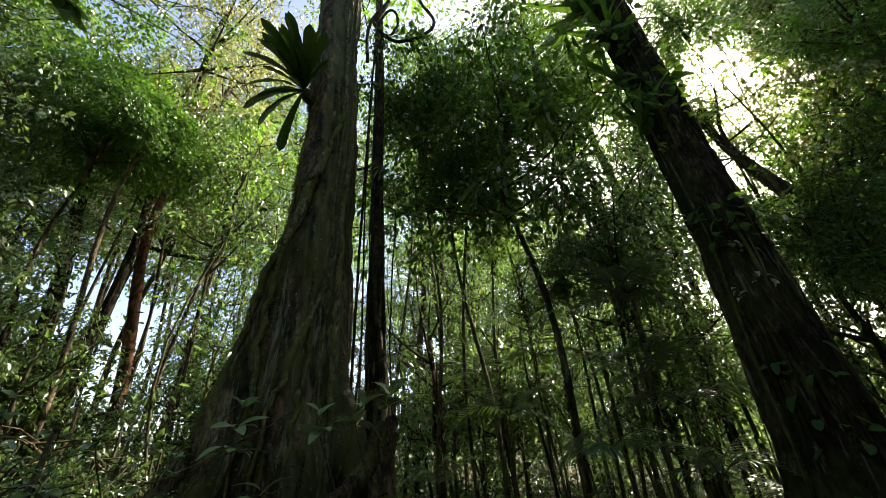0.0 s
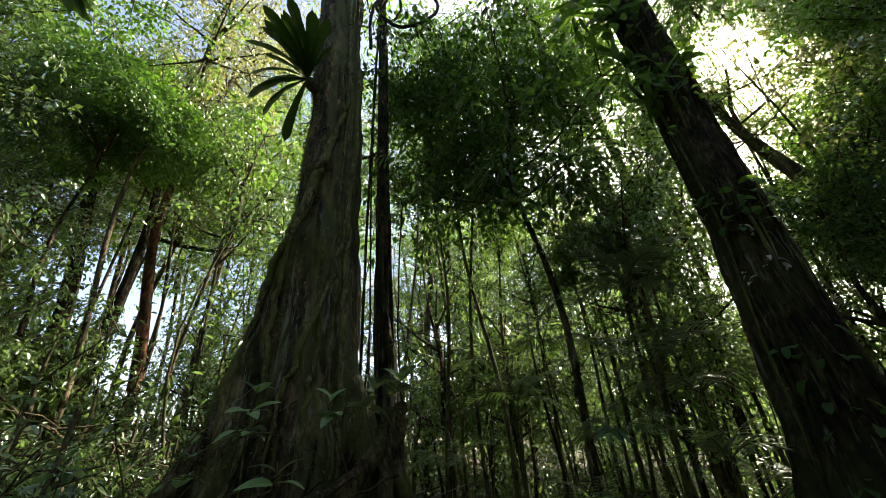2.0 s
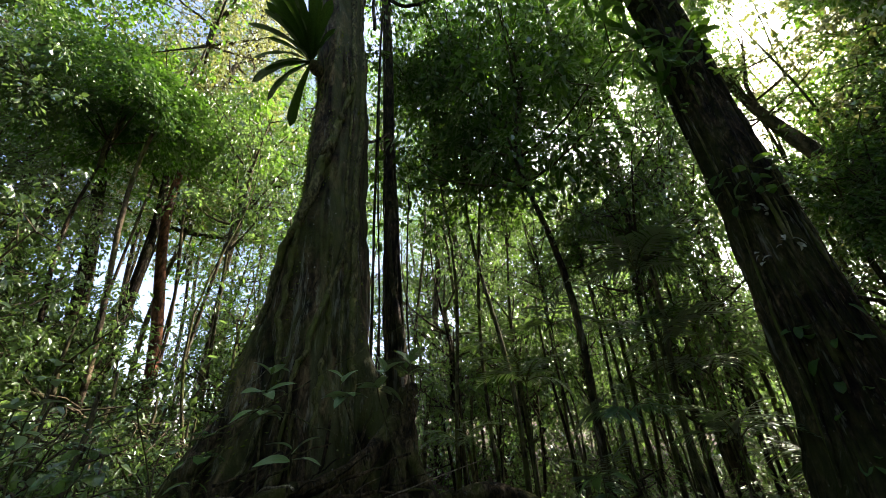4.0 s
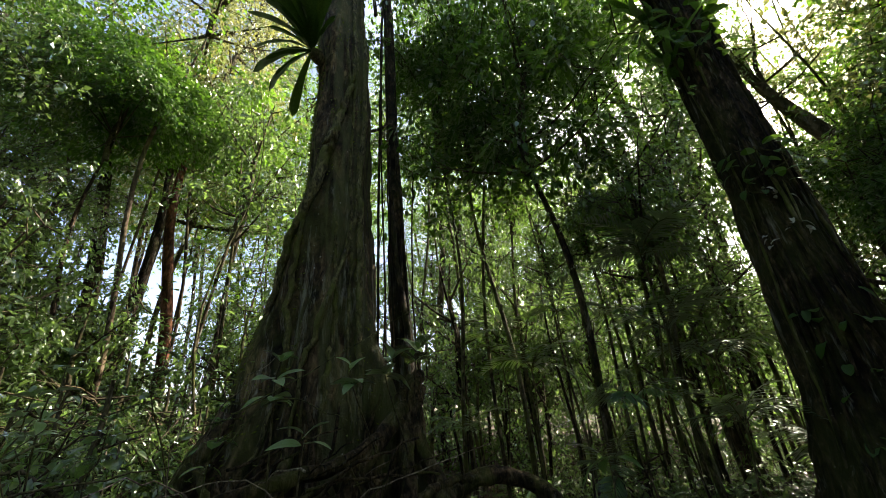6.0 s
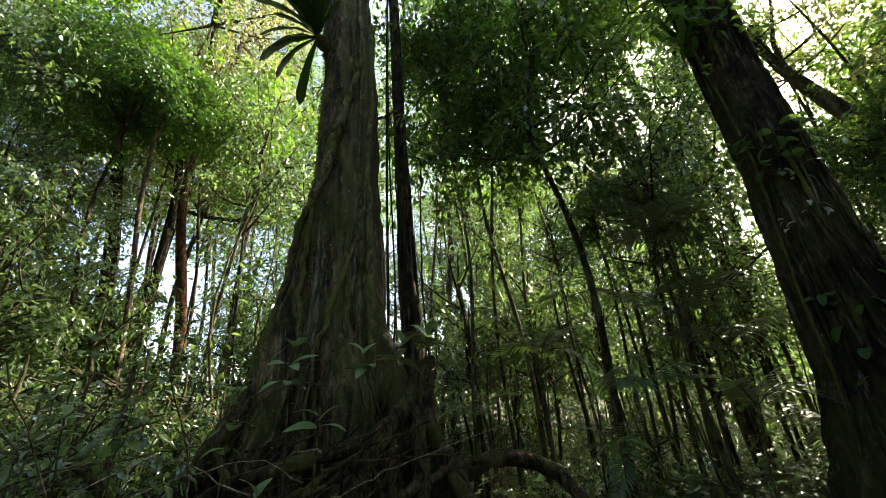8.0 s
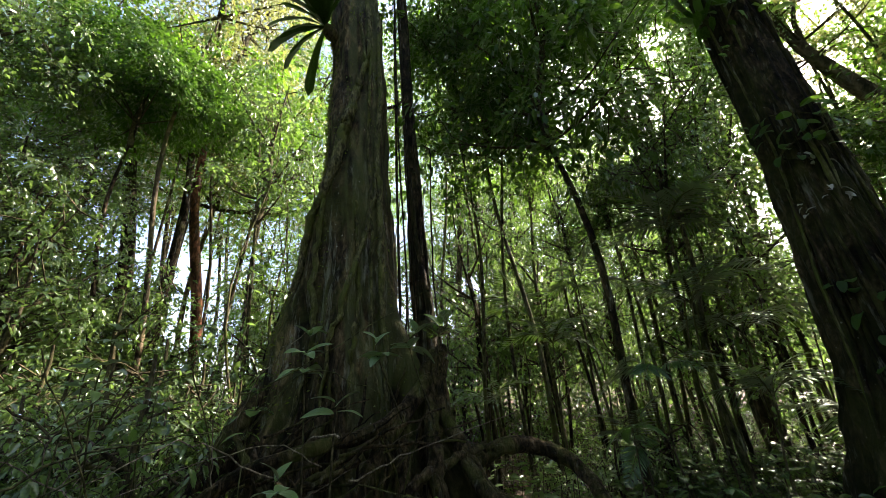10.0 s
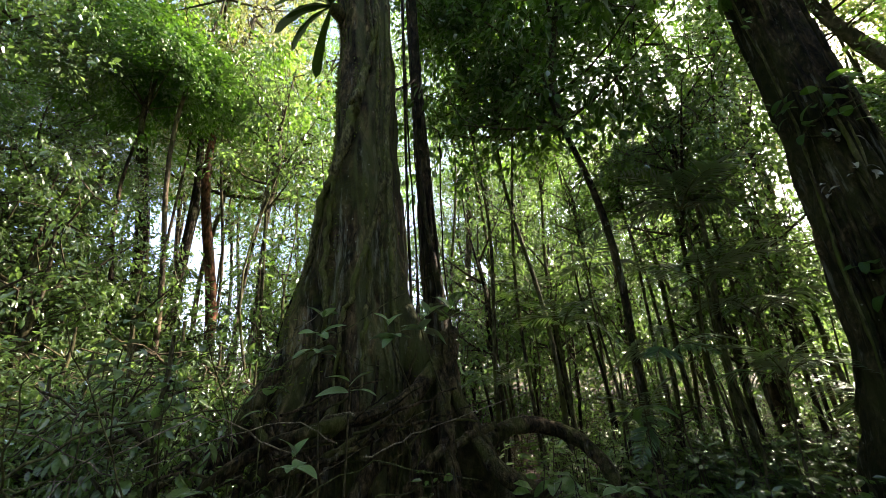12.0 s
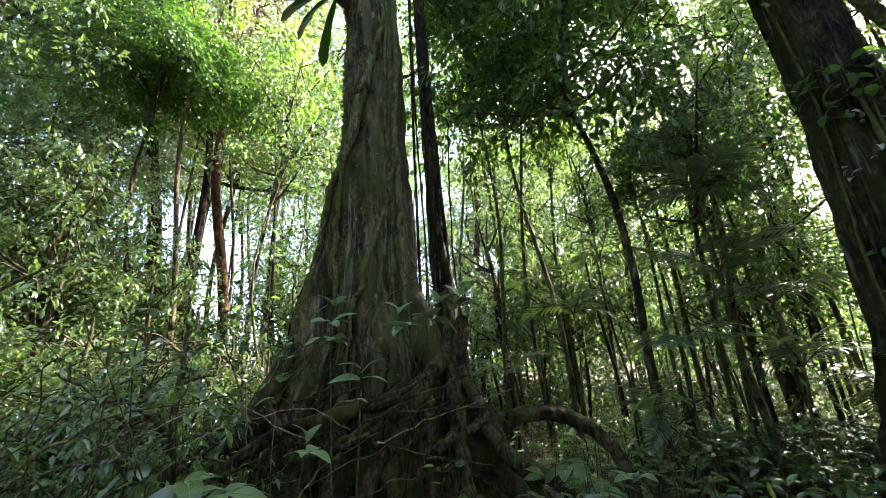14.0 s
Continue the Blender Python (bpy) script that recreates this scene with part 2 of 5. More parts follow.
LEAF_MOSS = leaf_material("moss", (0.035, 0.055, 0.01), (0.075, 0.1, 0.02), (0.2, 0.26, 0.03), 0.4, 0.9, 0.0, 0.05)
LEAF_FERN = leaf_material("dark fern frond", (0.016, 0.034, 0.01), (0.03, 0.06, 0.016), (0.06, 0.12, 0.015), 0.25, 0.55, 0.01, 0.15)
LEAF_LITTER = leaf_material("fallen leaf", (0.07, 0.04, 0.02), (0.18, 0.11, 0.05), (0.2, 0.12, 0.04), 0.2, 0.5)
BARK_MAIN = bark_material("grey mossy bark", [(0.016, 0.0105, 0.006), (0.068, 0.047, 0.026), (0.165, 0.12, 0.07)], 0.4, 0.65, 1.0, 1.0, 0.75, (0.18, -0.45, 2.5), 1.0, 0.55)
BARK_STEM = bark_material("mossy climbing stem bark", [(0.045, 0.042, 0.02), (0.1, 0.095, 0.045), (0.18, 0.165, 0.085)], 0.8, 0.4, 2.0, 0.8, 0.6)
BARK_ROOT = bark_material("dark root bark", [(0.016, 0.011, 0.006), (0.055, 0.039, 0.022), (0.12, 0.088, 0.052)], 0.5, 0.3, 2.0, 0.9, stain=0.4)
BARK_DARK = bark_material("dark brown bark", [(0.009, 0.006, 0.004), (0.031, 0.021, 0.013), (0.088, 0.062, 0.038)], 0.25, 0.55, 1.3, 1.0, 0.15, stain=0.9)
BARK_FAR = bark_material("brown forest bark", [(0.03, 0.022, 0.015), (0.08, 0.06, 0.04), (0.16, 0.125, 0.09)], 0.3, 0.4, 0.8, 0.5)
BARK_RED = bark_material("reddish bark", [(0.04, 0.016, 0.01), (0.11, 0.045, 0.026), (0.19, 0.085, 0.05)], 0.1, 0.2, 0.8, 0.5)
GREEN_TWIG = bark_material("green stem bark", [(0.03, 0.035, 0.014), (0.07, 0.075, 0.032), (0.12, 0.12, 0.055)], 0.4, 0.2, 4.0, 0.3)
BARK_SLIM = bark_material("mossy slender stem bark", [(0.025, 0.022, 0.013), (0.07, 0.062, 0.036), (0.14, 0.125, 0.075)], 0.8, 0.4, 1.6, 0.7, 0.4)
TWIG = bark_material("thin stem bark", [(0.025, 0.02, 0.012), (0.06, 0.05, 0.03), (0.1, 0.085, 0.05)], 0.3, 0.2, 4.0, 0.3)
RIB = leaf_material("pale leaf rib", (0.14, 0.2, 0.07), (0.2, 0.27, 0.1), (0.25, 0.4, 0.08), 0.3, 0.5, 0.03)
DRY = bark_material("dry pale wood", [(0.09, 0.075, 0.055), (0.2, 0.17, 0.13), (0.3, 0.26, 0.2)], 0.1, 0.2, 6.0, 0.3)
SOIL = soil_material()


# ---- shape helpers ----
RNG = np.random.default_rng(7)


def unit(a):
    return a / (np.linalg.norm(a, axis=-1, keepdims=True) + 1e-9)


def mesh_of(name, verts, tris, material, smooth=True):
    """A mesh from arrays: verts (n, 3), faces (m, 3) or (m, 4)."""
    me = bpy.data.meshes.new(name)
    k = tris.shape[1]
    me.vertices.add(len(verts))
    me.vertices.foreach_set("co", np.asarray(verts, dtype=np.float32).ravel())
    me.loops.add(tris.size)
    me.loops.foreach_set("vertex_index", tris.astype(np.int32).ravel())
    me.polygons.add(len(tris))
    me.polygons.foreach_set("loop_start", np.arange(0, tris.size, k, dtype=np.int32))
    me.update(calc_edges=True)
    if smooth:
        me.polygons.foreach_set("use_smooth", np.ones(len(tris), dtype=bool))
    me.materials.append(material)
    return me


def joined(pieces):
    """Joins (verts, faces) pairs into one."""
    vs, fs, k = [], [], 0
    for v, f in pieces:
        vs.append(v)
        fs.append(f + k)
        k += len(v)
    return np.concatenate(vs), np.concatenate(fs)


def tube(points, radii, sides=6, rough=0.0, rng=None):
    """A tapering tube along points, closed at its tip."""
    p = np.asarray(points, dtype=float)
    r = np.interp(np.linspace(0, 1, len(p)), np.linspace(0, 1, len(radii)), radii)
    d = unit(np.gradient(p, axis=0))
    ref = np.array([0.0, 0.0, 1.0]) if abs(d[0, 2]) < 0.9 else np.array([0.0, 1.0, 0.0])
    u = unit(np.cross(d, ref))
    for i in range(1, len(p)):
        w = u[i - 1] - d[i] * np.dot(u[i - 1], d[i])
        u[i] = w / (np.linalg.norm(w) + 1e-9)
    v = np.cross(d, u)
    a = np.arange(sides) * 2 * math.pi / sides
    rr = np.repeat(r[:, None], sides, 1)
    if rough:
        rr = rr * (1 + rough * (rng or RNG).normal(size=rr.shape))
    ring = p[:, None] + rr[..., None] * (np.cos(a)[None, :, None] * u[:, None] + np.sin(a)[None, :, None] * v[:, None])
    n = len(p)
    i, j = np.meshgrid(np.arange(n - 1), np.arange(sides), indexing="ij")
    k = (j + 1) % sides
    f = np.stack([i * sides + j, i * sides + k, (i + 1) * sides + k, (i + 1) * sides + j], -1).reshape(-1, 4)
    return ring.reshape(-1, 3), f


def curve(points, n):
    """A smooth line through points (Catmull-Rom), n places along it."""
    p = np.asarray(points, dtype=float)
    p = np.concatenate([[2 * p[0] - p[1]], p, [2 * p[-1] - p[-2]]])
    s = np.linspace(0, len(p) - 3 - 1e-6, n)
    i = s.astype(int)
    t = (s - i)[:, None]
    a, b, c, d = p[i], p[i + 1], p[i + 2], p[i + 3]
    return 0.5 * (2 * b + (c - a) * t + (2 * a - 5 * b + 4 * c - d) * t ** 2 + (3 * b - a - 3 * c + d) * t ** 3)


def leaves(pos, way, nrm, length, width, fine=False, fold=0.18, curl=0.2):
    """Many leaves as triangles: a folded blade each, pointed at both ends; fine ones have a rounded outline and a bent midrib."""
    n = len(pos)
    d = unit(way)
    s = unit(np.cross(d, nrm))
    u = np.cross(s, d)
    L, W = np.broadcast_to(length, n)[:, None], np.broadcast_to(width, n)[:, None]
    if not fine:
        mid = pos + d * L * 0.45
        v = np.stack([pos, mid + s * W / 2 + u * W * fold, pos + d * L - u * L * curl, mid - s * W / 2 + u * W * fold], 1)
        f = np.array([[0, 1, 2], [0, 2, 3]])
    elif fine == 1:
        a, b = pos + d * L * 0.28 - u * L * curl * 0.08, pos + d * L * 0.66 - u * L * curl * 0.44
        v = np.stack([pos, a + s * W * 0.44 + u * W * fold, b + s * W * 0.42 + u * W * fold, pos + d * L - u * L * curl, b - s * W * 0.42 + u * W * fold, a - s * W * 0.44 + u * W * fold, pos + d * L * 0.5 - u * L * curl * 0.25], 1)
        f = np.array([[6, 0, 1], [6, 1, 2], [6, 2, 3], [6, 3, 4], [6, 4, 5], [6, 5, 0]])
    else:
        ts, ws = np.array([0.0, 0.2, 0.48, 0.78, 1.0]), np.array([0.0, 0.72, 1.0, 0.62, 0.0])
        rib = [pos + d * L * t - u * L * curl * t * t for t in ts]
        v = rib + [rib[k] + s * W / 2 * ws[k] + u * W * fold * ws[k] for k in (1, 2, 3)] + [rib[k] - s * W / 2 * ws[k] + u * W * fold * ws[k] for k in (1, 2, 3)]
        v = np.stack(v, 1)
        f = np.array([[0, 5, 1], [1, 5, 6], [1, 6, 2], [2, 6, 7], [2, 7, 3], [3, 7, 4], [0, 1, 8], [1, 9, 8], [1, 2, 9], [2, 10, 9], [2, 3, 10], [3, 4, 10]])
    k = v.shape[1]
    return v.reshape(-1, 3), (f[None] + (np.arange(n) * k)[:, None, None]).reshape(-1, 3)


def thing(name, label, category, group="", kind="", at=(0, 0, 0), turn=0.0):
    ob = new(name)
    ob.empty_display_size = 0.2
    ob.matrix_basis = pose(*at, 0, 0, turn)
    return tagged(ob, label, category, group, kind)


def part(name, mesh, parent, label="", local=None):
    ob = new(name, mesh)
    ob.parent = parent
    if local is not None:
        ob.matrix_basis = local
    return tagged(ob, label)


def sway(rng, base, top, n=9, amount=0.12):
    """A nearly straight stem from base to top with slow bends."""
    t = np.linspace(0, 1, n)[:, None]
    p = np.asarray(base) * (1 - t) + np.asarray(top) * t
    ph = rng.uniform(0, 6.28, 4)
    h = np.linalg.norm(np.asarray(top, dtype=float) - base)
    p[:, 0] += amount * np.sin(t[:, 0] * 5 + ph[0]) * np.sin(t[:, 0] * math.pi) * h * 0.1
    p[:, 1] += amount * np.sin(t[:, 0] * 6 + ph[1]) * np.sin(t[:, 0] * math.pi) * h * 0.1
    return p


def crown_meshes(seed, radius, height, limbs, clumps, per_clump, leaf_len, leaf_mat, spread=0.45, fine=False, flat=0.45, ratio=0.42):
    """A crown about the origin (its foot): limbs that fork to clumps of leaves inside an uneven ovoid. Returns branches and leaves."""
    rng = np.random.default_rng(seed)
    wood, P, D, N = [], [], [], []
    spine = sway(rng, (0, 0, -0.3), (rng.normal(0, 0.15) * radius, rng.normal(0, 0.15) * radius, height * 0.9), 7, 0.3)
    wood.append(tube(spine, [0.02 * height + 0.02, 0.012], 5))
    for i in range(limbs):
        a = i * 2.4 + rng.uniform(-0.5, 0.5)
        h0 = rng.uniform(0.0, 0.75)
        start = spine[int(h0 * 6)]
        reach = radius * rng.uniform(0.55, 1.05) * (0.55 + 0.9 * math.sin(math.pi * min(0.95, h0 * 0.8 + 0.25)) * 0.6)
        end = start + np.array([math.cos(a) * reach, math.sin(a) * reach, height * rng.uniform(0.05, 0.32)])
        limb = curve([start, start * 0.55 + end * 0.45 + np.array([0, 0, -0.04 * reach + rng.normal(0, 0.05 * reach)]), end], 6)
        wood.append(tube(limb, [0.012 * radius + 0.014, 0.006], 4))
        for c in range(clumps):
            q = limb[rng.integers(1, 6)]
            off = rng.normal(size=3) * np.array([0.26, 0.26, 0.16]) * radius
            tip = q + off
            wood.append(tube([q, (q + tip) / 2 + rng.normal(size=3) * 0.04 * radius, tip], [0.012, 0.004], 3))
            m = int(per_clump * rng.uniform(0.5, 1.4))
            s = spread * rng.uniform(0.6, 1.4)
            # a domed spray of leaves round the twig's end, tilted and drooping at its rim
            rad, ang = s * 1.5 * rng.random(m) ** 0.6, rng.uniform(0, 2 * math.pi, m)
            g = np.stack([rad * np.cos(ang), rad * np.sin(ang) * rng.uniform(0.6, 1.0), -0.45 * rad ** 2 / s + rng.normal(0, flat * s * 0.45, m)], 1)
            tilt = rng.normal(0, 0.3, 2)
            g[:, 2] += g[:, 0] * tilt[0] + g[:, 1] * tilt[1]
            P.append(tip + g)
            w = g * np.array([1, 1, 0.5]) + rng.normal(size=(m, 3)) * s * 0.55
            w[:, 2] -= 0.25 * s
            D.append(w)
            nn = rng.normal(size=(m, 3)) * 0.42 + g * np.array([0.5, 0.5, 0]) / s
            nn[:, 2] += 1.0
            N.append(nn)
    P, D, N = np.concatenate(P), np.concatenate(D), np.concatenate(N)
    L = leaf_len * rng.uniform(0.6, 1.25, len(P))
    lv = leaves(P, D, N, L, L * ratio * rng.uniform(0.8, 1.2, len(P)), fine)
    return mesh_of("branchwork", *joined(wood), TWIG), mesh_of("crown", *lv, leaf_mat, False)


def dome_meshes(seed, radius, height, sprays, per_spray, leaf_len, leaf_mat):
    """A close rounded crown about the origin: sprays of leaves on a domed shell, ragged below, with limbs inside."""
    rng = np.random.default_rng(seed)
    wood, P, D, N = [tube(sway(rng, (0, 0, -0.3), (0, 0, height * 0.7), 6, 0.3), [0.06, 0.02], 6)], [], [], []
    for i in range(sprays):
        a = rng.uniform(0, 2 * math.pi)
        h = rng.uniform(-0.35, 1.0) if i % 3 else rng.uniform(-0.5, 0.3)
        rim = math.sqrt(max(0.02, 1 - max(h, 0) ** 2)) * (1.0 + 0.16 * math.sin(3 * a + 1) + 0.1 * math.sin(5 * a + 4 * h))
        depth = rng.uniform(0.82, 1.04) if i % 3 else rng.uniform(0.1, 0.9)
        out = np.array([math.cos(a) * rim, math.sin(a) * rim, h])
        tip = out * np.array([radius, radius, height * 0.55]) * depth + np.array([0, 0, height * 0.45])
        if i % 40 == 0:
            wood.append(tube(curve([(0, 0, height * 0.12), tip * np.array([0.5, 0.5, 0.6]), tip], 6), [0.02, 0.005], 4))
        m, s = int(per_spray * rng.uniform(0.6, 1.3)), rng.uniform(0.16, 0.3)
        rad, ang = s * 1.4 * rng.random(m) ** 0.6, rng.uniform(0, 2 * math.pi, m)
        g = np.stack([rad * np.cos(ang), rad * np.sin(ang), -0.5 * rad ** 2 / s + rng.normal(0, 0.04, m)], 1)
        g[:, 2] -= 0.55 * (g[:, 0] * out[0] + g[:, 1] * out[1])
        P.append(tip + g)
        D.append(g + out * 0.15 + rng.normal(size=(m, 3)) * s * 0.5 - np.array([0, 0, 0.3 * s]))
        N.append(rng.normal(size=(m, 3)) * 0.4 + out * 0.5 + np.array([0, 0, 0.8]))
    P, D, N = np.concatenate(P), np.concatenate(D), np.concatenate(N)
    L = leaf_len * rng.uniform(0.6, 1.25, len(P))
    return mesh_of("branchwork", *joined(wood), TWIG), mesh_of("crown", *leaves(P, D, N, L, L * 0.6), leaf_mat, False)


# ---- ground ----
def ground_height(x, y):
    r = np.hypot(x, y)
    h = 0.10 * np.sin(x * 0.5 + 1.0) * np.cos(y * 0.43) + 0.05 * np.sin(x * 1.3 + y * 0.9)
    mound = 0.42 * np.exp(-(((x + 1.6) / 1.6) ** 2 + ((y - 4.2) / 1.4) ** 2))
    return h * np.clip(r / 3, 0, 1) + mound + 0.0009 * np.clip(r - 10, 0, 60) ** 2 * 0.3


def build_ground():
    rings = np.concatenate([np.linspace(0.3, 12, 60), np.geomspace(12.5, 1500, 40)])
    az = np.linspace(0, 2 * math.pi, 145)[:-1]
    R, A = np.meshgrid(rings, az, indexing="ij")
    x, y = R * np.sin(A), R * np.cos(A)
    v = np.stack([x, y, ground_height(x, y) + RNG.normal(0, 0.012, x.shape)], -1).reshape(-1, 3)
    n, k = len(rings), len(az)
    i, j = np.meshgrid(np.arange(n - 1), np.arange(k), indexing="ij")
    f = np.stack([i * k + j, (i + 1) * k + j, (i + 1) * k + (j + 1) % k, i * k + (j + 1) % k], -1).reshape(-1, 4)
    v = np.concatenate([v, [[0, 0, float(ground_height(np.array(0.0), np.array(0.0)))]]])
    hub = len(v) - 1
    fan = np.stack([np.full(k, hub), np.arange(k), (np.arange(k) + 1) % k, np.full(k, hub)], -1)
    centre = mesh_of("ground_centre", v, fan[:, :3], SOIL)
    me = mesh_of("ground", v, f, SOIL)
    bm = bmesh.new()
    bm.from_mesh(me)
    bm.from_mesh(centre)
    bmesh.ops.remove_doubles(bm, verts=bm.verts, dist=1e-5)
    bm.to_mesh(me)
    bm.free()
    tagged(new("ground", me), "dark forest soil strewn with dead leaves", "ground", kind="structure")


build_ground()


def gz(x, y):
    return float(ground_height(np.array(float(x)), np.array(float(y))))


# ---- the great tree ----
def main_tree():
    x0, y0 = -1.68, 4.17
    tree = thing("rainforest_tree", "large old rainforest tree with mossy grey bark and flaring roots", "tree", at=(x0, y0, 0))
    zs = np.concatenate([np.linspace(-0.2, 4.5, 190), np.linspace(4.55, 15, 130)])
    k = 180
    a = np.arange(k) * 2 * math.pi / k
    Z, A = np.meshgrid(zs, a, indexing="ij")
    pz = [-0.2, 0.4, 0.8, 1.2, 1.8, 2.3, 2.85, 3.5, 4.4, 6.0, 8.0, 10, 15]
    left = np.interp(Z, pz, [1.5, 1.3, 1.15, 1.04, 0.93, 0.80, 0.63, 0.49, 0.42, 0.43, 0.43, 0.46, 0.42])
    right = np.interp(Z, pz, [1.8, 1.4, 1.12, 0.93, 0.74, 0.61, 0.52, 0.46, 0.42, 0.40, 0.39, 0.39, 0.36])
    front = np.interp(Z, pz, [0.78, 0.70, 0.64, 0.60, 0.56, 0.53, 0.5, 0.47, 0.43, 0.42, 0.41, 0.41, 0.38])
    c, s = np.cos(A), np.sin(A)
    side = np.where(c > 0, right, left)
    r = 1.0 / np.sqrt((c / side) ** 2 + (s / front) ** 2)
    low = np.clip((4.2 - Z) / 4.2, 0, 1)
    twist = A + 0.10 * Z
    # flutes and buttress ribs
    r *= 1 + (0.055 + 0.085 * low ** 1.3) * np.cos(5 * twist + 0.9 * np.sin(0.5 * Z) + 1.2 * np.sin(A)) + (0.012 + 0.025 * low) * np.cos(11 * A - 0.35 * Z + 1.0 + 0.8 * np.sin(0.8 * Z))
    v = np.stack([r * c, r * s, Z], -1)
    flat = v.reshape(-1, 3)
    bump = np.array([noise.noise((p[0] * 3.6, p[1] * 3.6, p[2] * 0.7)) * 0.085 + abs(noise.noise((p[0] * 8, p[1] * 8, p[2] * 2.2 + 9))) * 0.05 - 0.02
                     + noise.noise((p[0] * 2, p[1] * 2, p[2] * 1.2 + 4)) * 0.03 for p in flat])
    flat[:, :2] += unit(flat[:, :2]) * bump[:, None]
    flat[:, 0] += np.interp(flat[:, 2], [0, 6, 10, 15], [0, 0.0, -0.16, -0.35])
    n = len(zs)
    i, j = np.meshgrid(np.arange(n - 1), np.arange(k), indexing="ij")
    f = np.stack([i * k + j, i * k + (j + 1) % k, (i + 1) * k + (j + 1) % k, (i + 1) * k + j], -1).reshape(-1, 4)
    part("trunk", mesh_of("trunk", flat, f, BARK_MAIN), tree, "fluted grey-brown trunk with moss and pale lichen streaks")
    rng = np.random.default_rng(31)
    # roots that wrap, arch and run down over the foot of the trunk
    roots = [
        ([(-0.62, 4.25, 1.75), (-0.68, 4.0, 1.53), (-0.96, 3.65, 1.32), (-1.16, 3.39, 1.17), (-1.35, 3.21, 1.12), (-1.58, 3.06, 1.08), (-1.84, 2.95, 1.03), (-2.1, 2.85, 0.92), (-2.5, 2.75, 0.6), (-2.8, 2.65, 0.0)], 0.06),
        ([(-0.72, 4.2, 1.85), (-0.79, 3.99, 1.63), (-0.88, 3.82, 1.41), (-1.05, 3.52, 1.13), (-1.19, 3.32, 0.85), (-1.31, 3.12, 0.59), (-1.4, 3.0, 0.0)], 0.085),
        ([(-0.66, 4.2, 1.9), (-0.67, 4.0, 1.68), (-0.63, 3.93, 1.29), (-0.48, 3.88, 0.97), (-0.29, 3.8, 0.69), (-0.07, 3.7, 0.44), (0.12, 3.6, 0.0)], 0.075),
        ([(-1.0, 3.35, 0.55), (-0.84, 3.45, 0.75), (-0.58, 3.70, 0.86), (-0.31, 3.94, 0.93), (-0.1, 4.15, 0.88)], 0.045),
        ([(-0.8, 4.1, 1.1), (-0.45, 4.05, 0.80), (-0.17, 4.33, 0.85), (0.11, 4.52, 0.885), (0.44, 4.59, 0.77), (0.63, 4.48, 0.67), (0.76, 4.31, 0.50), (0.80, 4.15, 0.28), (0.82, 4.05, 0.0)], 0.085),
        ([(-0.5, 3.9, 0.95), (-0.35, 3.72, 0.72), (-0.2, 3.64, 0.58), (0.07, 3.58, 0.48), (0.2, 3.5, 0.36), (0.3, 3.4, 0.0)], 0.07),
        ([(-0.75, 3.95, 1.5), (-0.72, 3.75, 1.1), (-0.66, 3.6, 0.7), (-0.6, 3.5, 0.3), (-0.58, 3.45, 0.0)], 0.08),
        ([(-0.95, 3.8, 1.35), (-0.98, 3.62, 1.0), (-0.94, 3.5, 0.6), (-0.9, 3.42, 0.0)], 0.07),
        ([(-1.7, 3.55, 1.35), (-1.72, 3.3, 0.9), (-1.68, 3.12, 0.5), (-1.6, 3.0, 0.0)], 0.06),
        ([(-2.45, 3.75, 1.6), (-2.6, 3.5, 1.1), (-2.75, 3.3, 0.6), (-2.9, 3.1, 0.0)], 0.11),
        ([(-2.75, 4.0, 1.1), (-3.1, 3.9, 0.6), (-3.5, 3.8, 0.35), (-4.0, 3.6, 0.0)], 0.10),
        ([(-2.1, 3.4, 1.0), (-2.0, 3.2, 0.9), (-1.7, 3.02, 0.82), (-1.4, 3.05, 0.95), (-1.15, 3.25, 1.08)], 0.03),
        ([(-2.5, 3.2, 0.75), (-2.1, 2.98, 0.72), (-1.75, 2.95, 0.8), (-1.45, 3.0, 0.88), (-1.2, 3.15, 0.98)], 0.026),
        ([(-2.3, 3.1, 1.25), (-2.05, 3.0, 1.05), (-1.9, 2.92, 0.75), (-1.7, 2.88, 0.45), (-1.62, 2.85, 0.0)], 0.03),
    ]
    o = np.array([x0, y0, 0.0])
    for pts, rad in roots:
        p = curve(np.array(pts) - o, 26)
        p += rng.normal(0, 0.01, p.shape)
        part("root", mesh_of("root", *tube(p, [rad * 0.8, rad, rad * 0.85, rad * 0.7], 10, 0.07, rng), BARK_ROOT), tree)
    # a tangle of thinner roots over the foot
    for i in range(18):
        a0 = rng.uniform(3.7, 6.2)
        z0 = rng.uniform(0.7, 1.75)
        j0 = int(round(a0 / (2 * math.pi) * k)) % k
        pts = []
        for t in np.linspace(0, 1, 5):
            z = max(z0 * (1 - t) ** 0.9, -0.05)
            q = flat[int(np.argmin(np.abs(zs - z))) * k + int(j0 + rng.normal(0, 5) * t + 14 * t * math.sin(i)) % k].copy()
            q[:2] *= 1.0 + 0.05 * t + abs(rng.normal(0, 0.04))
            q[2] = z
            pts.append(q)
        rad = rng.uniform(0.014, 0.045)
        part("root", mesh_of("root", *tube(curve(pts, 20) + rng.normal(0, 0.006, (20, 3)), [rad * 0.7, rad, rad * 0.8], 7, 0.1, rng), BARK_ROOT), tree)
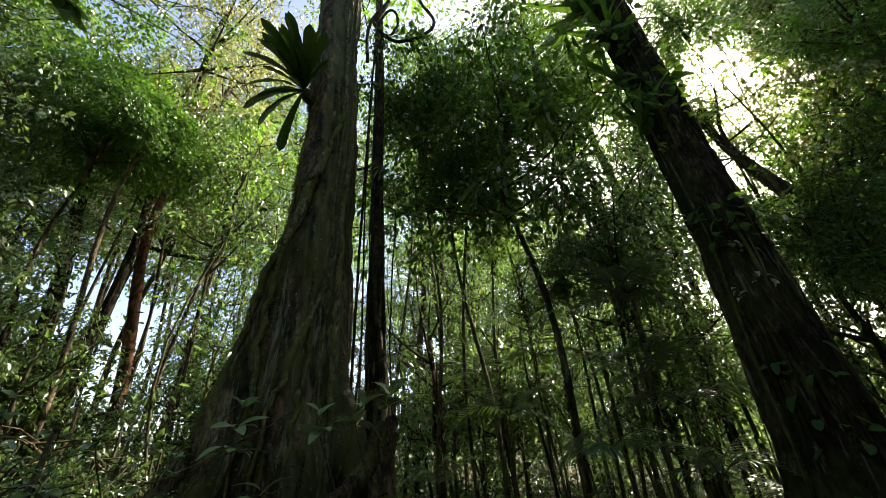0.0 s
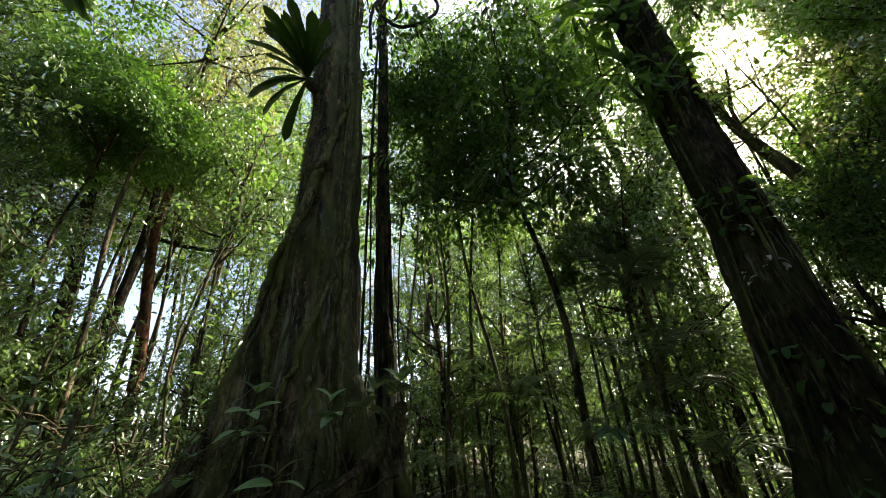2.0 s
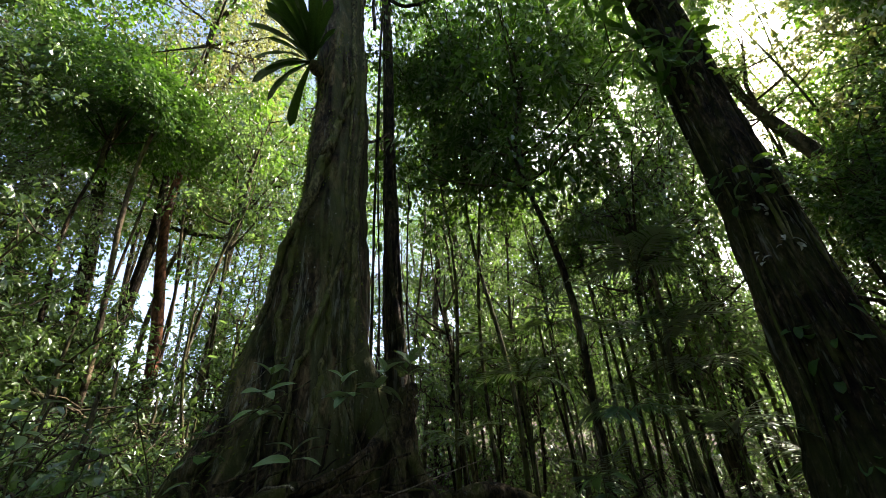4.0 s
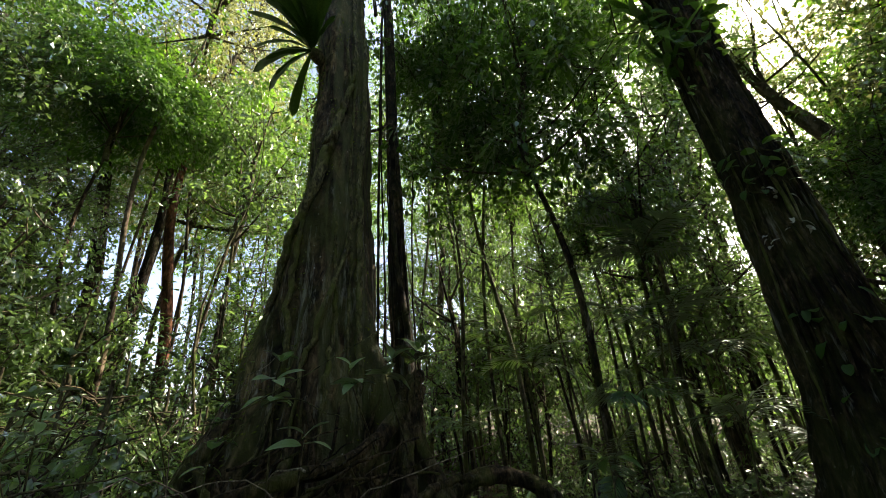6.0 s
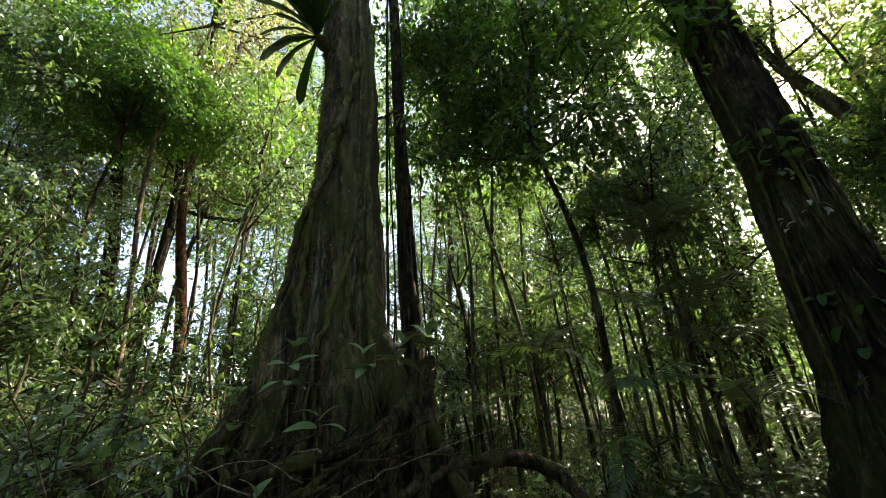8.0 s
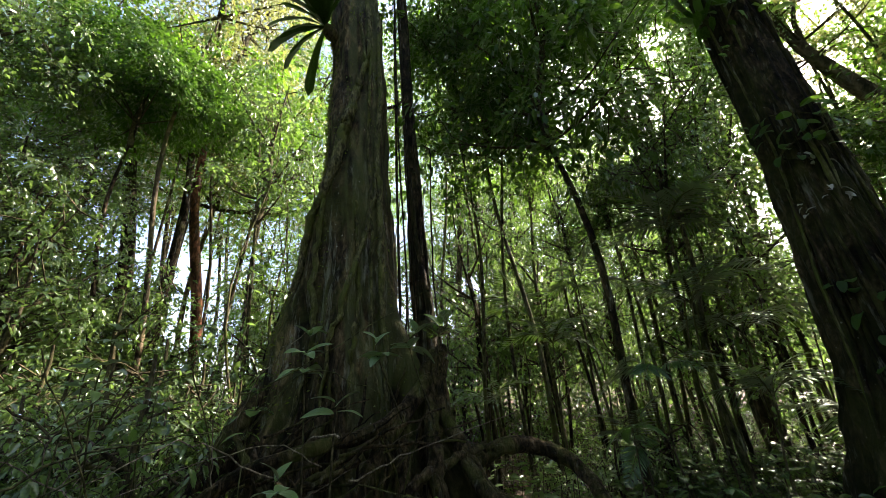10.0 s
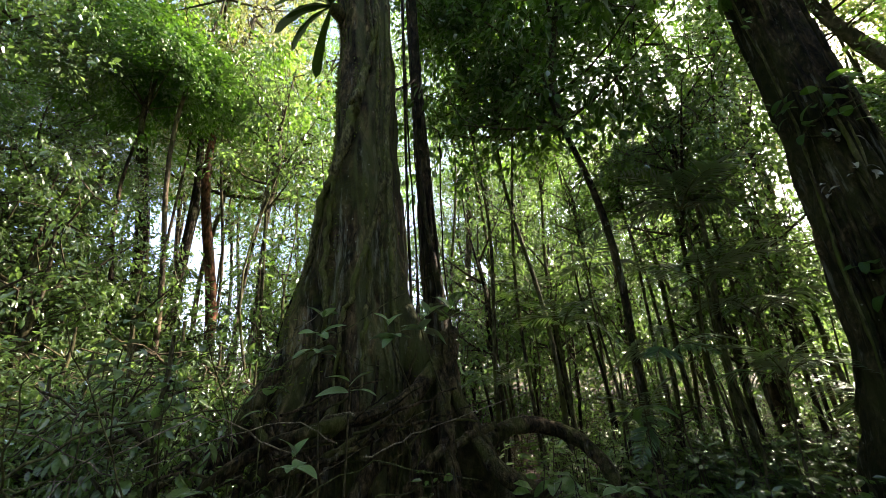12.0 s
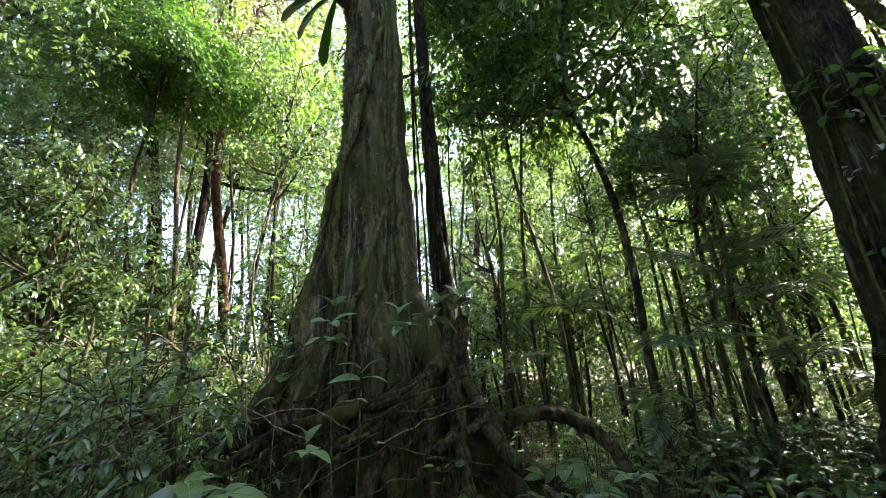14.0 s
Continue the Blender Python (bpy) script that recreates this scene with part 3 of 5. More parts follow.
    for i in range(14):
        x, z = rng.uniform(-2.4, -1.0), rng.uniform(0.55, 1.25)
        q = np.array([x, 3.2 - rng.uniform(0, 0.18), z])
        e = q + np.array([rng.uniform(0.4, 1.0), rng.normal(0.1, 0.1), rng.uniform(-0.1, 0.35)])
        m = (q + e) / 2 + rng.normal(0, 0.05, 3)
        rad = rng.uniform(0.006, 0.02)
        part("root", mesh_of("root", *tube(curve([q - o, m - o, e - o], 14) + rng.normal(0, 0.006, (14, 3)), [rad, rad * 0.6], 6, 0.1, rng), BARK_ROOT), tree)
    # fine aerial roots hanging round the arch
    for i in range(14):
        q = np.array([rng.uniform(-1.9, -0.4), rng.uniform(3.05, 3.5), rng.uniform(0.7, 1.35)])
        e = q + np.array([rng.normal(0, 0.12), rng.normal(0, 0.08), -rng.uniform(0.3, 0.8)])
        p = curve([q - o, (q + e) / 2 - o + rng.normal(0, 0.05, 3), e - o], 8)
        part("aerial_root", mesh_of("aerial_root", *tube(p, [0.010, 0.005], 5), BARK_ROOT), tree)
    # climbing stems pressed on the bark
    def on_bark(ang, z, lift=0.0):
        i0 = int(np.argmin(np.abs(zs - z)))
        j0 = int(round(ang / (2 * math.pi) * k)) % k
        q = flat[i0 * k + j0].copy()
        q[:2] += unit(q[:2]) * lift
        return q
    stems = [
        ([(5.36, 6.03), (5.04, 5.47), (4.86, 5.0), (4.72, 4.63), (4.6, 4.25), (4.31, 3.82), (3.9, 3.3), (3.7, 2.6)], 0.07),
        ([(5.18, 6.93), (5.36, 6.03), (5.5, 7.8), (5.3, 9.5)], 0.03),
        ([(5.75, 4.9), (5.75, 4.37), (5.6, 3.83), (5.37, 3.25), (5.03, 2.68), (4.86, 2.24), (4.72, 2.04), (4.65, 1.67), (4.5, 1.2)], 0.03),
        ([(5.9, 11.0), (5.85, 7.0), (5.75, 4.37), (5.7, 3.2), (5.66, 2.7), (5.64, 2.0), (5.6, 1.4)], 0.04),
        ([(4.1, 1.2), (4.2, 2.0), (4.15, 2.8), (4.3, 3.6), (4.45, 4.6)], 0.035),
        ([(5.05, 1.3), (5.1, 1.93), (5.2, 2.48), (5.14, 3.03), (5.1, 3.6)], 0.028),
        ([(4.9, 5.0), (4.6, 6.5), (4.5, 8.0), (4.4, 11.0)], 0.03),
        ([(5.5, 1.3), (5.45, 2.2), (5.5, 3.2), (5.45, 5.0), (5.6, 8.0), (5.5, 12.0)], 0.02),
    ]
    for way, rad in stems:
        aa = curve([(q[0], q[1], 0) for q in way], 60)
        p = np.array([on_bark(q[0] + 0.02 * math.sin(i * 0.9), q[1], rad * 0.55) for i, q in enumerate(aa)])
        part("climbing_stem", mesh_of("climbing_stem", *tube(p, [rad * 0.5, rad, rad * 0.9, rad * 0.5], 9, 0.16, rng), BARK_STEM), tree)
    # moss standing off the damp side and in patches
    P, D, N = [], [], []
    for i in range(5200):
        a0 = rng.normal(3.15, 0.45) if i % 3 else rng.uniform(3.2, 6.1)
        z = rng.uniform(0.5, 9.0) if i % 3 else 1.2 + 8 * rng.random()
        if noise.noise((a0 * 2.2, z * 0.9, 2.0)) < (-0.1 if i % 3 else 0.18):
            continue
        q = on_bark(a0, z)
        P.append(q)
        out = np.array([math.cos(a0), math.sin(a0), -0.5])
        D.append(out + rng.normal(0, 0.45, 3))
        N.append(rng.normal(size=3))
    P, D, N = np.array(P), np.array(D), np.array(N)
    L = rng.uniform(0.02, 0.055, len(P))
    part("moss", mesh_of("moss", *leaves(P, D, N, L, L * 0.45), LEAF_MOSS, False), tree, "soft green moss on the damp bark")
    # high crown
    br, lv = crown_meshes(5, 4.2, 5.0, 9, 4, 40, 0.2, LEAF_CANOPY, 0.5)
    part("branchwork", br, tree, local=pose(-0.35, 0, 14.5))
    part("crown", lv, tree, local=pose(-0.35, 0, 14.5))
    return tree


main_tree()


def second_stem():
    """The slim dark stem that rises close behind the great tree, with its strips of bark."""
    tree = thing("slim_tree", "slim dark tree with stringy bark beside the great trunk", "tree", at=(-0.92, 4.75, 0))
    pts = np.array([(0.1, 0, 0), (0.05, 0, 1.2), (0.02, 0, 2.3), (-0.02, 0, 2.94), (-0.06, 0, 4.2), (-0.12, 0, 5.9), (-0.16, 0, 8.2), (-0.25, 0, 11), (-0.3, 0, 14)])
    rng = np.random.default_rng(3)
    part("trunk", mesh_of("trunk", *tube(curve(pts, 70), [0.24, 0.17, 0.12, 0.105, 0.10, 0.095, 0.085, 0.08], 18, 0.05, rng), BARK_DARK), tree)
    for i in range(7):
        a, h = rng.uniform(3.4, 6.0), rng.uniform(0.8, 3.5)
        base = curve(pts, 60)
        s = base[(base[:, 2] > h - 0.8) & (base[:, 2] < h + rng.uniform(1.5, 5))].copy()
        s[:, 0] += math.cos(a) * 0.125
        s[:, 1] += math.sin(a) * 0.125
        s += np.cumsum(rng.normal(0, 0.006, s.shape), axis=0)
        part("bark_strip", mesh_of("bark_strip", *tube(s, [0.012, 0.02, 0.01], 5, 0.1, rng), BARK_DARK), tree)
    br, lv = crown_meshes(6, 2.2, 3.6, 7, 4, 36, 0.2, LEAF_CANOPY, 0.4)
    part("branchwork", br, tree, local=pose(-0.3, 0, 12.5))
    part("crown", lv, tree, local=pose(-0.3, 0, 12.5))


second_stem()


def right_tree():
    x0, y0 = 3.30, 3.76
    tree = thing("epiphyte_tree", "tall dark tree trunk with fissured bark and clinging plants", "tree", at=(x0, y0, 0))
    zs = np.linspace(-0.2, 14, 230)
    k = 130
    a = np.arange(k) * 2 * math.pi / k
    Z, A = np.meshgrid(zs, a, indexing="ij")
    r = np.interp(Z, [-0.2, 0.5, 1.1, 1.5, 2.5, 3.5, 6, 14], [0.72, 0.56, 0.43, 0.36, 0.315, 0.265, 0.245, 0.22])
    r = r * (1 + 0.03 * np.cos(4 * A + 0.3 * Z) + 0.02 * np.cos(7 * A - 0.5 * Z) + 0.12 * np.clip(1 - Z, 0, 1) * np.cos(5 * A))
    flat = np.stack([r * np.cos(A), r * np.sin(A), Z], -1).reshape(-1, 3)
    bump = np.array([abs(noise.noise((p[0] * 11, p[1] * 11, p[2] * 0.8))) * 0.085 + noise.noise((p[0] * 22, p[1] * 22, p[2] * 3 + 9)) * 0.02 for p in flat])
    flat[:, :2] += unit(flat[:, :2]) * bump[:, None]
    n = len(zs)
    i, j = np.meshgrid(np.arange(n - 1), np.arange(k), indexing="ij")
    f = np.stack([i * k + j, i * k + (j + 1) % k, (i + 1) * k + (j + 1) % k, (i + 1) * k + j], -1).reshape(-1, 4)
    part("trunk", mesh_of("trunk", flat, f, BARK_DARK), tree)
    rng = np.random.default_rng(12)
    for a0, lift, z0, z1, rad in ((3.9, 0.03, 0.3, 7.5, 0.022), (3.75, 0.05, 0.3, 5.5, 0.012), (5.55, 0.02, 0.5, 7.0, 0.035), (5.75, 0.05, 1.5, 6.5, 0.02), (4.7, 0.0, 1.0, 6.0, 0.02), (4.3, 0.0, 2.5, 7.0, 0.025)):
        t = np.linspace(0, 1, 50)
        z = z0 + (z1 - z0) * t
        rr = np.interp(z, [-0.2, 0.5, 1.1, 1.5, 2.5, 3.5, 6, 14], [0.72, 0.56, 0.43, 0.36, 0.315, 0.265, 0.245, 0.22]) + lift
        ang = a0 + 0.12 * np.sin(5 * t + a0)
        p = np.stack([rr * np.cos(ang), rr * np.sin(ang), z], 1) + np.cumsum(rng.normal(0, 0.004, (50, 3)), axis=0)
        part("climbing_stem", mesh_of("climbing_stem", *tube(p, [rad, rad * 0.7], 6, 0.1, rng), BARK_DARK), tree)
    for i in range(60):
        a0, z0 = rng.uniform(3.4, 6.1), rng.uniform(0.5, 8.0)
        t = np.linspace(0, 1, 12)
        z = z0 + rng.uniform(0.3, 1.6) * t
        rr = np.interp(z, [-0.2, 0.5, 1.1, 1.5, 2.5, 3.5, 6, 14], [0.72, 0.56, 0.43, 0.36, 0.315, 0.265, 0.245, 0.22]) + 0.045 + 0.03 * rng.random() * t
        ang = a0 + 0.05 * np.sin(4 * t)
        p = np.stack([rr * np.cos(ang), rr * np.sin(ang), z], 1)
        part("bark_strip", mesh_of("bark_strip", *tube(p, [0.008, 0.024, 0.02, 0.006], 6, 0.14, rng), (BARK_DARK, BARK_ROOT, BARK_STEM)[i % 3] if i % 2 else BARK_DARK), tree)
    br, lv = crown_meshes(8, 3.2, 4.6, 8, 4, 44, 0.2, LEAF_CANOPY, 0.45)
    part("branchwork", br, tree, local=pose(0, 0, 12.5))
    part("crown", lv, tree, local=pose(0, 0, 12.5))


right_tree()

# ---- forest trees: trunks of their own, crowns of a few kinds ----
CROWNS = {
    "broad": crown_meshes(21, 3.4, 5.0, 14, 8, 56, 0.13, LEAF_CANOPY, 0.33, ratio=0.7),
    "tall": crown_meshes(22, 2.5, 6.5, 14, 8, 50, 0.12, LEAF_CANOPY, 0.30, ratio=0.7),
    "loose": crown_meshes(23, 3.6, 5.5, 12, 7, 62, 0.13, LEAF_CANOPY, 0.36, ratio=0.68),
    "gold": crown_meshes(24, 3.2, 5.0, 13, 7, 58, 0.115, LEAF_GOLD, 0.33, ratio=0.7),
    "dense": dome_meshes(25, 1.75, 2.7, 420, 42, 0.115, LEAF_DOME),
    "shade": crown_meshes(29, 2.4, 4.6, 14, 8, 60, 0.12, LEAF_MID, 0.32, ratio=0.62),
    "big_leaf": crown_meshes(26, 1.75, 3.6, 16, 7, 56, 0.14, LEAF_DARK, 0.36, 1, 0.6, 0.52),
    "small": crown_meshes(27, 1.5, 3.2, 10, 6, 50, 0.105, LEAF_MID, 0.26, ratio=0.62),
    "sparse": crown_meshes(30, 1.4, 2.8, 10, 6, 46, 0.11, LEAF_MID, 0.27, ratio=0.6),
    "shrub": crown_meshes(33, 0.6, 1.1, 12, 5, 24, 0.085, LEAF_MID, 0.2, 1, 1.0, 0.4),
    "back": crown_meshes(31, 3.4, 5.0, 12, 6, 34, 0.26, LEAF_CANOPY, 0.4),
    "lit": crown_meshes(36, 1.6, 3.0, 11, 6, 48, 0.11, LEAF_CANOPY, 0.28, ratio=0.66),
    "veil": crown_meshes(35, 1.0, 2.0, 10, 6, 40, 0.105, LEAF_DARK, 0.22, ratio=0.5),
    "under": crown_meshes(28, 1.3, 2.6, 10, 6, 42, 0.11, LEAF_MID, 0.26, 1),
}


# spots left open, where the sun comes down between the trees
GLADES = ((20.0, 25.9), (11.2, 12.5), (9.6, 14.2), (9.5, 12.3), (8.1, 8.9), (9.4, 9.4), (8.8, 10.3), (-0.3, 11.8), (11.2, 15.4), (-6.04, 10.57), (11.74, 7.62), (7.83, 6.23), (11.37, 6.30), (10.84, 7.18), (10.23, 6.27), (5.84, 6.84))


def forest_tree(name, label, base, top, dia, kind, crown_at, size=1.0, bark=BARK_FAR, lift=1.0, group="forest trees", seed=0):
    """base, top: foot and head of the trunk; crown_at: height where the crown's foot sits; size, lift: its width and height scale."""
    if any(math.hypot(base[0] - x, base[1] - y) < 0.2 for x, y in GLADES):
        return None
    rng = np.random.default_rng(seed + 100)
    base = np.array([base[0], base[1], gz(base[0], base[1]) - 0.1])
    top = np.array(top, dtype=float)
    tree = thing(name, label, "tree", group, at=tuple(base))
    tall = {"broad": 5.0, "tall": 6.5, "loose": 5.5, "gold": 5.0, "dense": 2.7, "shade": 4.6, "big_leaf": 3.6, "small": 3.2, "under": 2.6, "sparse": 2.8, "back": 5.0, "shrub": 1.0, "veil": 2.0, "lit": 3.0}[kind] * size * lift
    way = top - base
    way *= min(1.0, (crown_at + 0.45 * tall - base[2]) / way[2])
    p = sway(rng, (0, 0, 0), way, 16, 0.22)
    part("trunk", mesh_of("trunk", *tube(p, [dia * 0.6, dia * 0.5, dia * 0.47, dia * 0.42, dia * 0.3, dia * 0.15], 10, 0.035, rng), bark), tree)
    i = int(np.argmin(np.abs(p[:, 2] + base[2] - crown_at)))
    m = Matrix.Translation(p[i]) @ pose(0, 0, 0, 0, 0, rng.uniform(0, 360)) @ Matrix.Diagonal((size, size, size * lift, 1))
    br, lv = CROWNS[kind]
    part("branchwork", br, tree, local=m)
    part("crown", lv, tree, local=m)
    return tree


# named trees near the path
forest_tree("broad_leaf_tree", "small tree with large dark glossy leaves", (4.95, 3.75), (4.7, 3.7, 5.8), 0.06, "big_leaf", 3.2, 0.5, BARK_DARK, 1.0, "slender trees", 40)
forest_tree("leaning_sapling", "slender dark tree with large glossy leaves overhead", (1.5, 5.0), (0.85, 5.05, 9.6), 0.1, "big_leaf", 5.4, 1.05, BARK_DARK, 1.15, "slender trees", 1)
forest_tree("slender_tree", "slender understory tree with thin dark stem", (0.66, 6.02), (0.1, 6.07, 9.5), 0.075, "big_leaf", 5.9, 0.95, BARK_SLIM, 1.1, "slender trees", 2)
forest_tree("slender_tree", "slender understory tree with thin dark stem", (0.89, 6.99), (1.1, 6.95, 8.0), 0.07, "under", 5.0, 0.65, BARK_SLIM, 1.1, "slender trees", 3)
forest_tree("slender_tree", "slender understory tree with thin dark stem", (-0.24, 6.06), (-0.35, 5.9, 9.5), 0.06, "big_leaf", 6.5, 0.7, BARK_SLIM, 1.1, "slender trees", 4)
forest_tree("slender_tree", "slender understory tree with thin dark stem", (2.52, 4.88), (2.45, 4.9, 6.6), 0.075, "under", 3.6, 0.85, BARK_SLIM, 1.0, "slender trees", 5)
forest_tree("slender_tree", "slender understory tree with thin dark stem", (2.82, 5.85), (2.9, 5.85, 7.0), 0.075, "under", 3.6, 1.1, BARK_SLIM, 1.0, "slender trees", 6)
forest_tree("slender_tree", "slender understory tree with thin dark stem", (2.68, 6.48), (2.2, 6.2, 8.0), 0.08, "small", 4.6, 0.6, BARK_SLIM, 1.0, "slender trees", 7)
forest_tree("slender_tree", "slender understory tree with thin dark stem", (2.0, 5.6), (1.9, 5.7, 6.5), 0.05, "big_leaf", 3.8, 0.38, BARK_SLIM, 1.0, "slender trees", 31)
forest_tree("slender_tree", "slender understory tree with thin dark stem", (1.35, 5.7), (1.3, 5.6, 5.5), 0.04, "under", 3.2, 0.55, BARK_SLIM, 1.0, "slender trees", 32)
forest_tree("forest_tree", "brown forest tree with straight trunk and dense crown", (4.54, 7.76), (4.5, 7.8, 17.0), 0.26, "tall", 13.0, 0.6, BARK_FAR, 1.0, seed=8)
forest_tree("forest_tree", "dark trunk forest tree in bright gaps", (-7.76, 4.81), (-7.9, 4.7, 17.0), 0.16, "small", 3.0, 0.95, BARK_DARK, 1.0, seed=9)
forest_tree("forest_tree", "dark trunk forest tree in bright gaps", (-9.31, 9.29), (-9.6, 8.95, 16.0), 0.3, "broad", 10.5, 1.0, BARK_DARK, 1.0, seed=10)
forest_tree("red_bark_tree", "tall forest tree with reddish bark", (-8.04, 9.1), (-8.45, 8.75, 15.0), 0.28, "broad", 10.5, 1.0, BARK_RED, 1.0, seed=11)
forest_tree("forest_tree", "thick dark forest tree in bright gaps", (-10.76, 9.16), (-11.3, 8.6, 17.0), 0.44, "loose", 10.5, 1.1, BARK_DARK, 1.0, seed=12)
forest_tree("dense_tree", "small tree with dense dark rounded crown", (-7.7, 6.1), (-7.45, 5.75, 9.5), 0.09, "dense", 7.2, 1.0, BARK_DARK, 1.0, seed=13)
forest_tree("slender_tree", "slender mossy understory tree", (-5.2, 7.5), (-5.6, 7.2, 10.0), 0.08, "small", 5.8, 1.2, BARK_SLIM, 1.2, "slender trees", 14)
forest_tree("forest_tree", "slim forest tree in bright gaps", (-1.11, 13.03), (-1.05, 13.0, 16.0), 0.24, "tall", 11.0, 0.6, BARK_FAR, 1.0, seed=15)
forest_tree("forest_tree", "leaning forest tree in bright gaps", (1.09, 14.06), (-0.9, 14.1, 17.0), 0.42, "broad", 13.0, 0.6, BARK_FAR, 1.0, seed=16)
forest_tree("leaning_tree", "thick leaning trunk in hazy light", (8.33, 5.87), (5.2, 5.7, 9.5), 0.4, "gold", 6.6, 0.5, BARK_FAR, 1.0, seed=17)
forest_tree("forest_tree", "dark trunk forest tree in bright gaps", (-11.5, 8.26), (-12.2, 7.2, 15.0), 0.36, "loose", 10.0, 1.0, BARK_DARK, 1.0, seed=18)


def polar(az, dist):
    return dist * math.sin(radians(az)), dist * math.cos(radians(az))


def scattered_forest():
    """The rest of the wood all round: tall crowns, then lower trees, thinner where the sky shows."""
    rng = np.random.default_rng(77)
    spots = []
    for dist0, dist1, count in ((11, 14, 3), (14, 22, 8), (22, 36, 7)):
        made = 0
        while made < count:
            az, d = rng.uniform(-82, 82), rng.uniform(dist0, dist1)
            x, y = polar(az, d)
            if any(math.hypot(x - a, y - b) < 1.7 for a, b in spots) or abs(az - 51.3) < 3 or az < -30 and d < 14 or -15 < az < 66 and (12 < d < 26 or d > 26 and rng.random() < 0.6):
                continue
            spots.append((x, y))
            made += 1
            kind = rng.choice(["broad", "tall", "loose", "broad", "gold"] if az < 35 else ["gold", "broad", "loose", "gold"])
            foot = d * math.tan(radians(rng.uniform(15, 36))) + 1.0
            foot = min(max(foot, 4.5), 15)
            h = foot + rng.uniform(4, 7)
            lean = rng.normal(0, 0.35, 2)
            forest_tree("forest_tree", "forest tree with straight brown trunk and leafy crown", (x, y), (x + lean[0], y + lean[1], h), rng.uniform(0.10, 0.28), kind, foot,
                        rng.uniform(0.95, 1.3) * (1 + d / 55), BARK_DARK if rng.random() < 0.4 else BARK_FAR, rng.uniform(0.9, 1.25), seed=int(rng.integers(1000)))
    # lower trees of the understory
    for i in range(90):
        az, d = rng.uniform(-75, 75), rng.uniform(6.5, 26)
        if -50 < az < -36 and (d < 9 or i % 2) or -12 < az < -1 and d > 7 or abs(az - 51.3) < 4:
            continue
        x, y = polar(az, d)
        h = rng.uniform(3.5, 7.5)
        forest_tree("understory_tree", "thin understory tree with spreading leaves", (x, y), (x + rng.normal(0, 0.3), y + rng.normal(0, 0.3), h), rng.uniform(0.05, 0.11),
                    "under" if d < 8 else rng.choice(["small", "sparse"]), h * rng.uniform(0.12, 0.5), rng.uniform(0.8, 1.3), BARK_DARK, rng.uniform(0.9, 1.2), "understory trees", int(rng.integers(1000)))
    # the middle storey further back
    for i in range(40):
        az, d = (rng.uniform(-6, 48), rng.uniform(14, 28)) if i < 24 else (rng.choice([rng.uniform(-78, -53), rng.uniform(-36, -22)]), rng.uniform(12, 24))
        x, y = polar(az, d)
        foot = 1.0 + d * math.tan(radians(rng.uniform(2, 13)))
        kind = rng.choice(["sparse", "small", "tall", "small"])
        forest_tree("understory_tree", "thin understory tree with sunlit spreading leaves", (x, y), (x + rng.normal(0, 0.3), y + rng.normal(0, 0.3), foot + 5), rng.uniform(0.05, 0.12), kind, foot,
                    rng.uniform(0.9, 1.3) * (0.7 if kind == "tall" else 1.0), BARK_DARK, rng.uniform(0.9, 1.2), "understory trees", int(rng.integers(1000)))
    # leafy young trees round the second trunk
    for x, y, foot, kind, size in ((4.4, 6.6, 5.4, "under", 0.9),
                                   (-0.5, 9.5, 1.9, "sparse", 0.9), (2.3, 7.3, 2.0, "under", 0.8),
                                   (1.2, 8.2, 2.0, "small", 0.8), (3.4, 6.4, 1.6, "under", 0.9),
                                   (-6.4, 3.4, 0.9, "under", 1.0), (-7.2, 4.6, 1.6, "under", 1.2), (-8.4, 3.2, 2.2, "small", 1.1), (-6.6, 5.8, 1.0, "under", 1.1), (-9.0, 5.6, 2.4, "small", 1.2), (-10.0, 4.2, 3.4, "small", 1.3),
                                   (-8.0, 7.6, 1.2, "small", 1.0), (-4.6, 7.4, 1.0, "under", 1.1), (-5.4, 8.8, 1.4, "small", 0.6), (-4.0, 8.6, 3.0, "small", 0.9), (-9.6, 8.0, 1.6, "small", 1.0),  (-11.6, 6.6, 3.0, "small", 1.3),  (0.6, 10.0, 5.2, "sparse", 1.2), (0.2, 12.5, 7.4, "small", 1.2)):
        forest_tree("young_tree", "young forest tree with leafy spreading twigs", (x, y), (x + rng.normal(0, 0.15), y + rng.normal(0, 0.15), foot + 3), rng.uniform(0.04, 0.07), kind, foot, size, BARK_DARK, 1.1, "young trees", int(rng.integers(999)))
    # behind and beside the path: unseen trees, added to block skylight
    for i in range(24):
        az, d = rng.uniform(108, 252), rng.uniform(6.5, 13)
        x, y = polar(az, d)
        low = i % 2
        foot = rng.uniform(0.6, 2.0) if low else rng.uniform(4, 9)
        forest_tree("forest_tree", "forest tree with straight brown trunk and leafy crown", (x, y), (x, y, foot + 6), rng.uniform(0.15, 0.3), "back", foot, 0.8 if low else 1.3, BARK_FAR, 1.2, seed=i)
